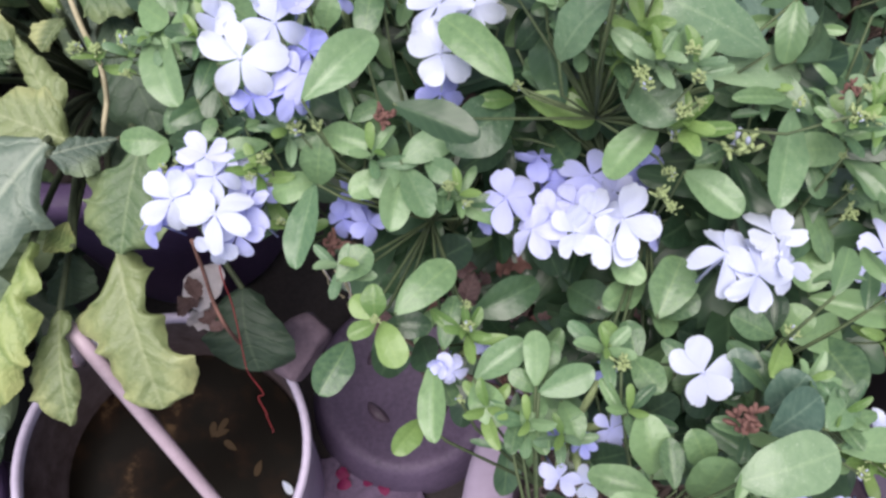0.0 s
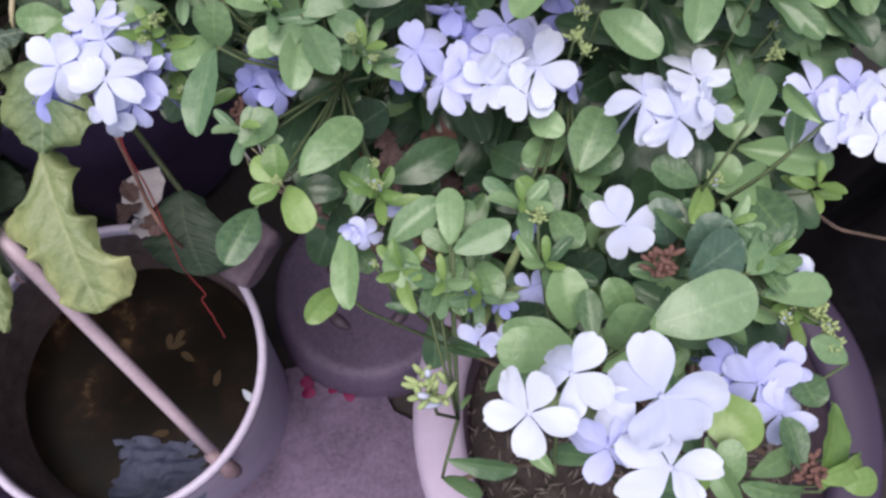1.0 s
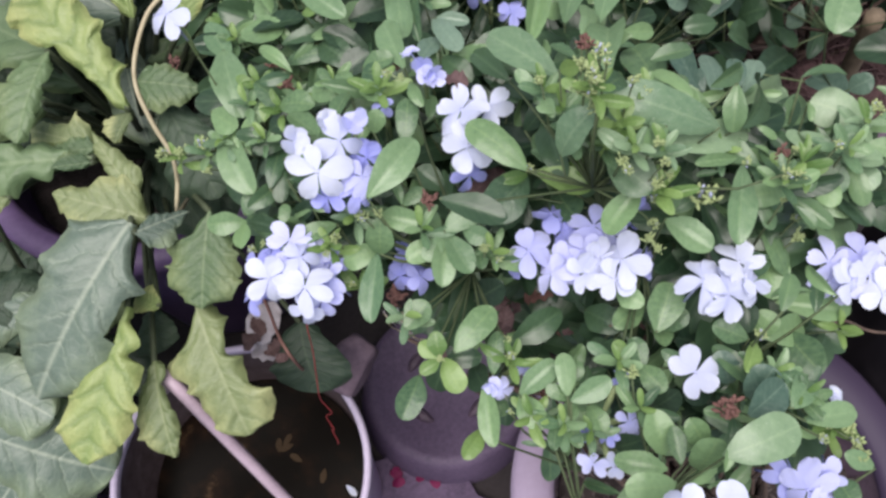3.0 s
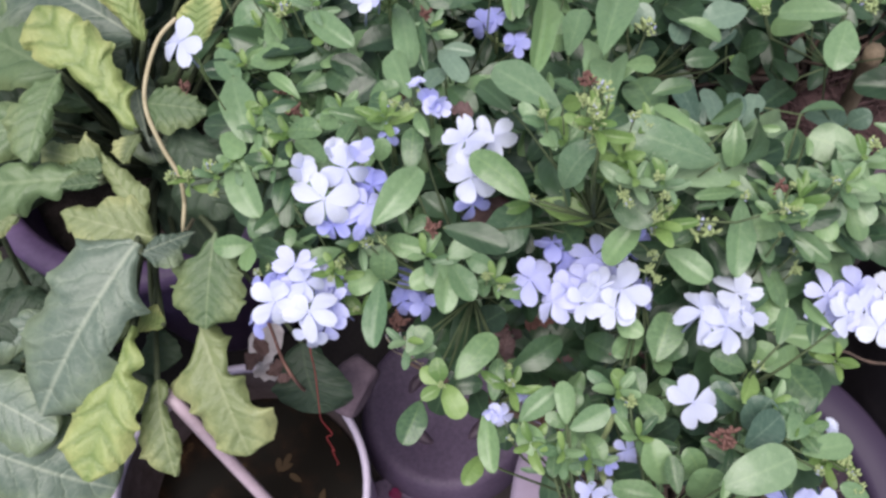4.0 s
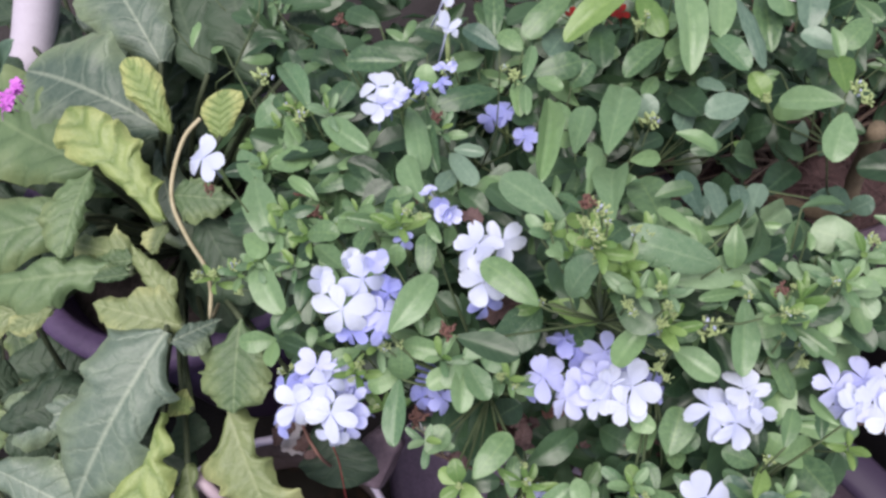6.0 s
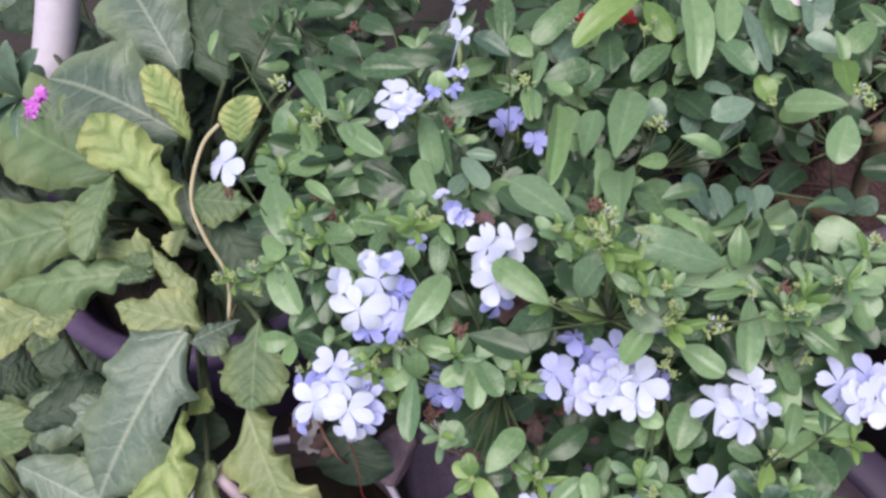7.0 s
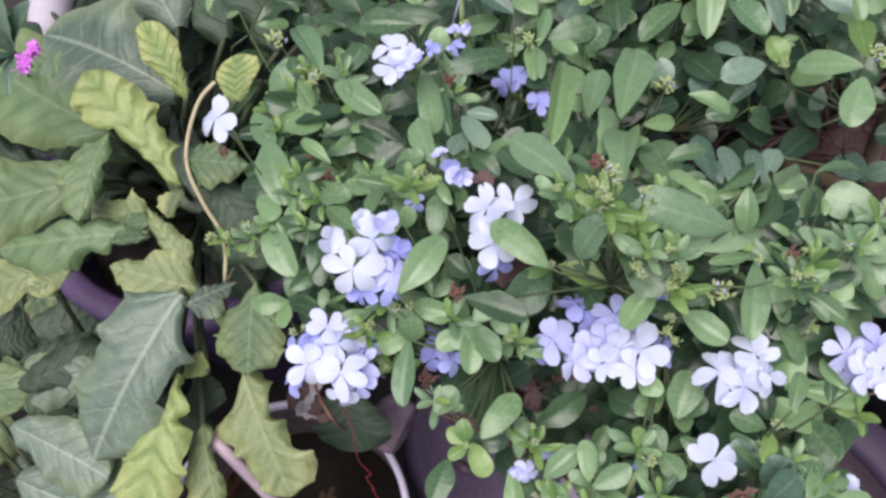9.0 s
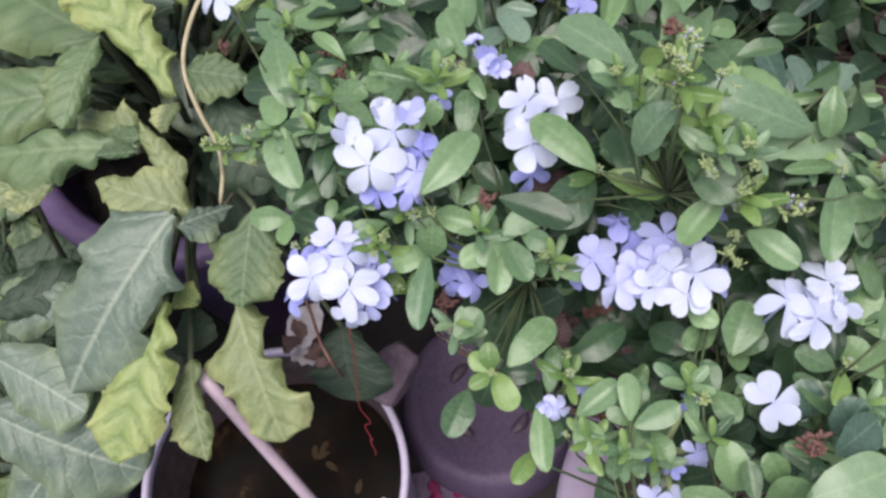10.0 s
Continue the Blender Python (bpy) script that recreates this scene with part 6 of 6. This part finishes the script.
tagged(brick, "mauve-brown block leaning at the bucket rim", "brick")


def strand(name, points, radius, material, label, category, sides=6, smooth=6):
    """One bent strand through a few points, rounded off."""
    pts = [Vector(p) for p in points]
    fine = []
    for i in range(len(pts) - 1):
        p0, p1, p2, p3 = pts[max(i - 1, 0)], pts[i], pts[i + 1], pts[min(i + 2, len(pts) - 1)]
        for k in range(smooth):
            t = k / smooth
            fine.append(0.5 * ((2 * p1) + (p2 - p0) * t + (2 * p0 - 5 * p1 + 4 * p2 - p3) * t * t + (3 * p1 - p0 - 3 * p2 + p3) * t ** 3))
    fine.append(pts[-1])
    v, f = tube(fine, radius, sides)
    return tagged(new(name, mesh_of(name, v, f, material)), label, category)


strand("dry_flower_stalk", [(-0.2118, 0.4432, 0.7450), (-0.2263, 0.4299, 0.7400), (-0.2356, 0.4000, 0.7350), (-0.2402, 0.3797, 0.7200), (-0.2335, 0.3576, 0.7000), (-0.2263, 0.3428, 0.6800), (-0.2294, 0.3335, 0.6550), (-0.2433, 0.3271, 0.6100), (-0.30, 0.47, 0.40)], 0.0018, M_STALK, "bent pale dry flower stalk of the gerbera", "flower stalk", 8)
strand("red_thread", [(-0.102, 0.160, 0.79), (-0.106, 0.157, 0.77), (-0.113, 0.162, 0.72), (-0.119, 0.164, 0.68), (-0.130, 0.166, 0.61), (-0.136, 0.167, 0.57), (-0.141, 0.172, 0.53), (-0.138, 0.168, 0.50), (-0.148, 0.172, 0.47), (-0.146, 0.166, 0.44), (-0.153, 0.172, 0.41), (-0.152, 0.166, 0.38), (-0.158, 0.170, 0.35)], 0.00042, M_THREAD, "thin kinked red thread hanging from the bush", "thread")
strand("dead_twig", [(-0.1762, 0.2517, 0.6000), (-0.1776, 0.2449, 0.5600), (-0.1786, 0.2351, 0.5200), (-0.1719, 0.2218, 0.5000), (-0.175, 0.23, 0.42), (-0.18, 0.25, 0.30)], 0.0016, M_RUST, "reddish-brown dead twig behind the bucket", "twig")
strand("twig", [(0.2366, 0.1688, 0.6600), (0.2633, 0.1698, 0.6200), (0.2850, 0.1748, 0.6000), (0.3074, 0.1717, 0.5800), (0.3290, 0.1699, 0.5700), (0.42, 0.18, 0.50)], 0.0013, M_WOODY, "brown bare twig beside the pot", "twig")
wisp = random.Random(31)
for k in range(5):
    a = Vector((-0.0575, 0.1749, 0.7200)) + Vector((0.003 * k - 0.006, 0.003 * (k % 2), 0.01))
    pts = [a]
    for i in range(7):
        pts.append(pts[-1] + Vector((0.0011 + wisp.gauss(0, 0.0018), wisp.gauss(-0.0012, 0.0016), -0.0085 if i < 5 - k % 2 else 0.004)))
    v, f = tube(pts, 0.00035, 5)
    part("dry_stem", mesh_of("dry_stem", v, f, M_SCRAP if k % 2 else M_STALK), bush.thing, None, "thin pale dried stem")
strand("white_pipe", [(-0.4640, 0.8438, 0.6200), (-0.4907, 0.7976, 0.5600), (-0.5228, 0.7456, 0.5000), (-0.5555, 0.7055, 0.4400)], 0.026, M_PIPE, "white plastic pipe leaning behind the gerbera", "pipe", 20)
strand("wooden_stick", [(0.3155, 0.3710, 0.7200), (0.3333, 0.3825, 0.6200), (0.3472, 0.3871, 0.5400), (0.31, 0.46, 0.47)], 0.0075, M_STICK, "weathered tan stick stuck in the straw mulch", "stick", 8)


WITHERED = [leaf_mesh("dead_leaf", M_DEAD, lambda v: 0.03 + 0.2 * math.sin(math.pi * min(1.0, 0.08 + 0.95 * v)) ** 0.8, 0.16 - 0.2 * (k % 2), 0.9, 0.09, 0.3, 5, 14, 4, 40 + k, 0.5) for k in range(4)]


def scrap_leaf(x, y, z, turn, size, material, label, category, tip=0.0):
    ob = new("dead_leaf", in_material(WITHERED, material)[int(turn) % 4])
    ob.matrix_world = pose(x, y, z, tip, 10, turn) @ Matrix.Diagonal((size * 1.5, size, size, 1))
    return tagged(ob, label, category)


scrap_leaf(0.0667, 0.1724, 0.6350, 20, 0.036, M_DEAD, "purple-brown dead leaf caught inside the bush", "leaf")
scrap_leaf(0.0603, 0.1720, 0.6700, 200, 0.05, M_DEAD, "purple-brown dying leaf inside the bush", "leaf")
scrap_leaf(0.0255, 0.2256, 0.8000, 100, 0.03, M_DEAD, "brown dead leaf under the flower cluster", "leaf")
scrap_leaf(0.0028, 0.2513, 0.8650, 60, 0.016, M_DEAD, "small brown withered flower head", "flower")
scrap_leaf(-0.2220, 0.2885, 0.4000, 150, 0.034, M_DEAD, "curled brown dead leaf by the bucket", "leaf", 30)
scrap_leaf(-0.2218, 0.2680, 0.3600, 250, 0.03, M_DEAD, "crumpled brown dead leaf by the bucket", "leaf", -20)
scrap_leaf(-0.2312, 0.2736, 0.4000, 330, 0.05, M_SCRAP, "pale torn scrap lying among dead leaves", "scrap", 25)
scrap_leaf(-0.2120, 0.2590, 0.3900, 60, 0.035, M_SCRAP, "pale pinkish scrap lying among dead leaves", "scrap", -15)
scrap_leaf(-0.0111, 0.1987, 0.7000, 70, 0.03, M_RUST, "pink-brown withered leaf under the flowers", "leaf")

BUD_RED = in_material(BUDS[:1], M_RUST)[0]
for x, y, z, size in ((0.110, 0.068, 0.842, 0.024), (0.074, 0.137, 0.770, 0.022), (0.028, 0.097, 0.790, 0.02), (-0.114, 0.324, 0.806, 0.02), (-0.108, 0.307, 0.806, 0.02), (-0.184, 0.346, 0.790, 0.016),
                      (-0.026, 0.195, 0.845, 0.02), (-0.088, 0.485, 0.790, 0.02), (-0.086, 0.442, 0.800, 0.022), (-0.020, 0.353, 0.830, 0.018), (0.049, 0.202, 0.958, 0.015), (0.149, 0.179, 0.888, 0.014),
                      (-0.053, 0.167, 0.780, 0.024), (-0.036, 0.286, 0.842, 0.013), (0.150, -0.002, 0.840, 0.02)):
    ob = new("dried_flower_head", BUD_RED)
    ob.matrix_world = pose(x, y, z, -20, 10, x * 900) @ Matrix.Scale(size * 0.85, 4)
    tagged(ob, "rust-red dried flower head on the bush", "flower", "dried flower heads")


def petal_scrap(x, y, z, size, turn):
    verts, uvs, faces = [], [], []
    for i in range(4):
        for j in range(3):
            s, v = j - 1, i / 3
            verts.append((s * size * 0.4 * math.sin(0.5 + 2.2 * v), size * v, size * 0.15 * math.sin(3 * v + s)))
            uvs.append((0.5 + s / 2, v))
    faces = [(i * 3 + j, i * 3 + j + 1, i * 3 + j + 4, i * 3 + j + 3) for i in range(3) for j in range(2)]
    ob = new("fallen_petal", mesh_of("fallen_petal", verts, faces, M_FALLEN, True, uvs))
    ob.matrix_world = pose(x, y, z, 5, 0, turn)
    tagged(ob, "deep pink petal fallen on the ground", "petal", "fallen petals")


for k, (x, y, z) in enumerate(((-0.1282, 0.1768, 0.0160), (-0.1203, 0.1823, 0.0160), (-0.0883, 0.1852, 0.0160), (-0.0796, 0.1761, 0.0160), (-0.1354, 0.1713, 0.0160))):
    petal_scrap(x, y, z + 0.004, 0.018, 70 * k)


def magenta_plant():
    """A small plant with narrow leaves and a spike of magenta florets."""
    root = Vector((-0.4648, 0.5830, 0.6000))
    t = thing("magenta_flower_plant", root, "narrow-leaved plant with a small magenta flower spike", "plant")
    top = Vector((-0.3925, 0.5033, 0.7400))
    v, f = tube([Vector((root.x, root.y, 0.36)), root, top], [0.003, 0.0025, 0.002], 6)
    part("stem", mesh_of("stem", v, f, M_STEM), t)
    for k, (x, y, z, wide) in enumerate(((-0.3748, 0.5128, 0.8000, 0.75), (-0.3555, 0.5093, 0.7900, 0.7), (-0.4118, 0.4716, 0.7700, 0.6), (-0.4146, 0.4632, 0.7500, 0.6), (-0.3961, 0.4999, 0.7800, 0.6), (-0.3923, 0.4611, 0.7400, 0.6))):
        part("leaf", LEAVES["k"][k % 4], t, between(top, (x, y, z), wide, UP))
    rnd = random.Random(4)
    for k in range(16):
        p = Vector((-0.3585, 0.4690, 0.7720)) + Vector((rnd.gauss(0, 0.0022) + 0.0008 * (k - 8), rnd.gauss(0, 0.0022) + 0.0014 * (k - 8), rnd.gauss(0, 0.002)))
        me = FLOWERS["w"][k % 5].copy()
        me.materials[0] = M_MAGENTA
        part("floret", me, t, pose(*p, rnd.uniform(-50, 10), rnd.uniform(-40, 40), rnd.uniform(0, 360)) @ Matrix.Scale(0.010, 4))
    v, f = tube([top, Vector((-0.3599, 0.4681, 0.7620))], [0.0015, 0.0012], 5)
    part("flower_stalk", mesh_of("flower_stalk", v, f, M_STEM), t)


magenta_plant()


def grow_bag(x, y, r, h):
    """A black film bag of soil, its top folded down in loose creases."""
    t = thing("grow_bag", (x, y, 0), "black wrinkled plastic grow bag beside the pot", "grow bag")
    verts, faces = [], []
    prof = ((r * 0.92, 0.0), (r, 0.06), (r * 1.03, h * 0.6), (r * 0.98, h - 0.03), (r * 1.0, h), (r * 0.93, h - 0.01), (r * 0.9, h - 0.06))
    sides = 72
    for i, (rr, z) in enumerate(prof):
        for k in range(sides):
            a = 2 * math.pi * k / sides
            c = 1 + 0.035 * math.sin(11 * a + i) + 0.03 * noise.noise(Vector((math.cos(a) * 5, math.sin(a) * 5, z * 9)))
            verts.append((x + rr * c * math.cos(a), y + rr * c * math.sin(a), max(0.0, z + (0.02 * math.sin(7 * a + 2 * i) if 1 < i else 0))))
    for i in range(len(prof) - 1):
        for k in range(sides):
            k2 = (k + 1) % sides
            faces.append((i * sides + k, i * sides + k2, (i + 1) * sides + k2, (i + 1) * sides + k))
    part("film", mesh_of("film", verts, faces, M_BAG), t)
    verts = [(x, y, h - 0.05)] + [(x + r * 0.92 * math.cos(2 * math.pi * k / 40), y + r * 0.92 * math.sin(2 * math.pi * k / 40), h - 0.055 + 0.008 * math.sin(5 * k)) for k in range(40)]
    part("soil", mesh_of("soil", verts, [(0, 1 + k, 1 + (k + 1) % 40) for k in range(40)], M_SOIL, False), t, None, "dark soil")


grow_bag(0.54, 0.22, 0.15, 0.60)


def straw(count, place, radius, z, seed, material, label, long):
    """Loose bits lying on soil: what nobody could count."""
    rnd = random.Random(seed)
    verts, faces = [], []
    for _ in range(count):
        a, r = rnd.uniform(0, 6.28), radius * math.sqrt(rnd.random())
        p = Vector((place[0] + r * math.cos(a), place[1] + r * math.sin(a), z + rnd.uniform(0.002, 0.02)))
        b, s = rnd.uniform(0, 6.28), long * rnd.uniform(0.4, 1.2)
        d = Vector((math.cos(b), math.sin(b), rnd.uniform(-0.15, 0.25))) * s
        tube([p - d / 2, p + Vector((0, 0, s * 0.12)), p + d / 2], [0.0006, 0.0011, 0.0005], 4, verts, faces)
    ob = new("straw", mesh_of("straw", verts, faces, material))
    tagged(ob, label, "straw", kind="stuff")


straw(500, (0.36, 0.56), 0.16, 0.47, 8, M_MULCH, "loose reddish dry straw on the pot soil", 0.06)
straw(700, (0.20, 0.07), 0.145, 0.382, 9, M_CHIP, "fine grey root bits on the pot soil", 0.012)


def wet_cloth():
    x, y = (-0.2599, 0.0681)
    n = 22
    verts, faces = [], []
    for j in range(n):
        for i in range(n):
            u, v = i / (n - 1) - 0.5, j / (n - 1) - 0.5
            edge = 1 - max(abs(u), abs(v)) * 2
            h = 0.016 * abs(noise.noise(Vector((u * 5, v * 5, 2)))) + 0.02 * max(0, edge) * (0.5 + noise.noise(Vector((u * 3, v * 3, 5))))
            wob = 1 + 0.25 * noise.noise(Vector((u * 2, v * 2, 9)))
            verts.append((x + u * 0.10 * wob, y + v * 0.07 * wob, 0.187 + h))
    for j in range(n - 1):
        for i in range(n - 1):
            a = j * n + i
            faces.append((a, a + 1, a + n + 1, a + n))
    tagged(new("wet_cloth", mesh_of("wet_cloth", verts, faces, M_CLOTH)), "blue-grey wet cloth crumpled in the bucket water", "cloth")


wet_cloth()
for k, (x, y) in enumerate(((-0.2559, 0.1978), (-0.2275, 0.1840), (-0.2378, 0.2065), (-0.1994, 0.1733), (-0.1742, 0.1506), (-0.2687, 0.1066), (-0.2501, 0.2039))):
    ob = new("floating_leaf", in_material(SPOON, M_ROT if k != 4 else M_PETAL)[k % 4])
    ob.matrix_world = pose(x, y, 0.1915, 0, 0, 55 * k) @ Matrix.Diagonal((0.02, 0.018, 0.006, 1))
    tagged(ob, "small rotting leaf floating on the bucket water" if k != 4 else "pale blue petal floating on the bucket water", "leaf", "floating bits")

# dead leaves caught in the dark under the flowers
litter = random.Random(21)
for k in range(26):
    p = Vector((0.0409, 0.1705, 0.7200)) + Vector((litter.gauss(0, 0.05), litter.gauss(0, 0.014), litter.uniform(-0.04, 0.03)))
    ob = scrap_leaf(*p, litter.uniform(0, 360), litter.uniform(0.012, 0.024), M_DEAD if k % 3 else M_RUST, "small dead brown leaf caught in the bush", "leaf", litter.uniform(-40, 40))
    tagged(ob, group="dead leaves")
for k in range(5):
    p = Vector((-0.192, 0.258, 0.445)) + Vector((litter.gauss(0, 0.010), litter.gauss(0, 0.012), litter.uniform(-0.04, 0.03)))
    ob = scrap_leaf(*p, litter.uniform(0, 360), litter.uniform(0.014, 0.026), M_DEAD, "crumpled dead leaf behind the bucket", "leaf", litter.uniform(-40, 40))
    tagged(ob, group="dead leaves")
scrap_leaf(0.2426, 0.4411, 0.8000, 300, 0.03, M_SCRAP, "pale bleached dead leaf on top of the bush", "leaf")
for x, y, z, turn in ((0.0925, 0.4657, 0.785, 30), (0.1265, 0.4610, 0.785, 110)):
    ob = new("red_flower", FLOWERS["w"][0].copy())
    ob.data.materials[0] = M_CRIMSON
    ob.matrix_world = pose(x, y, z, -10, 5, turn) @ Matrix.Scale(0.015, 4)
    tagged(ob, "small crimson flower among the leaves", "flower", "crimson flowers")
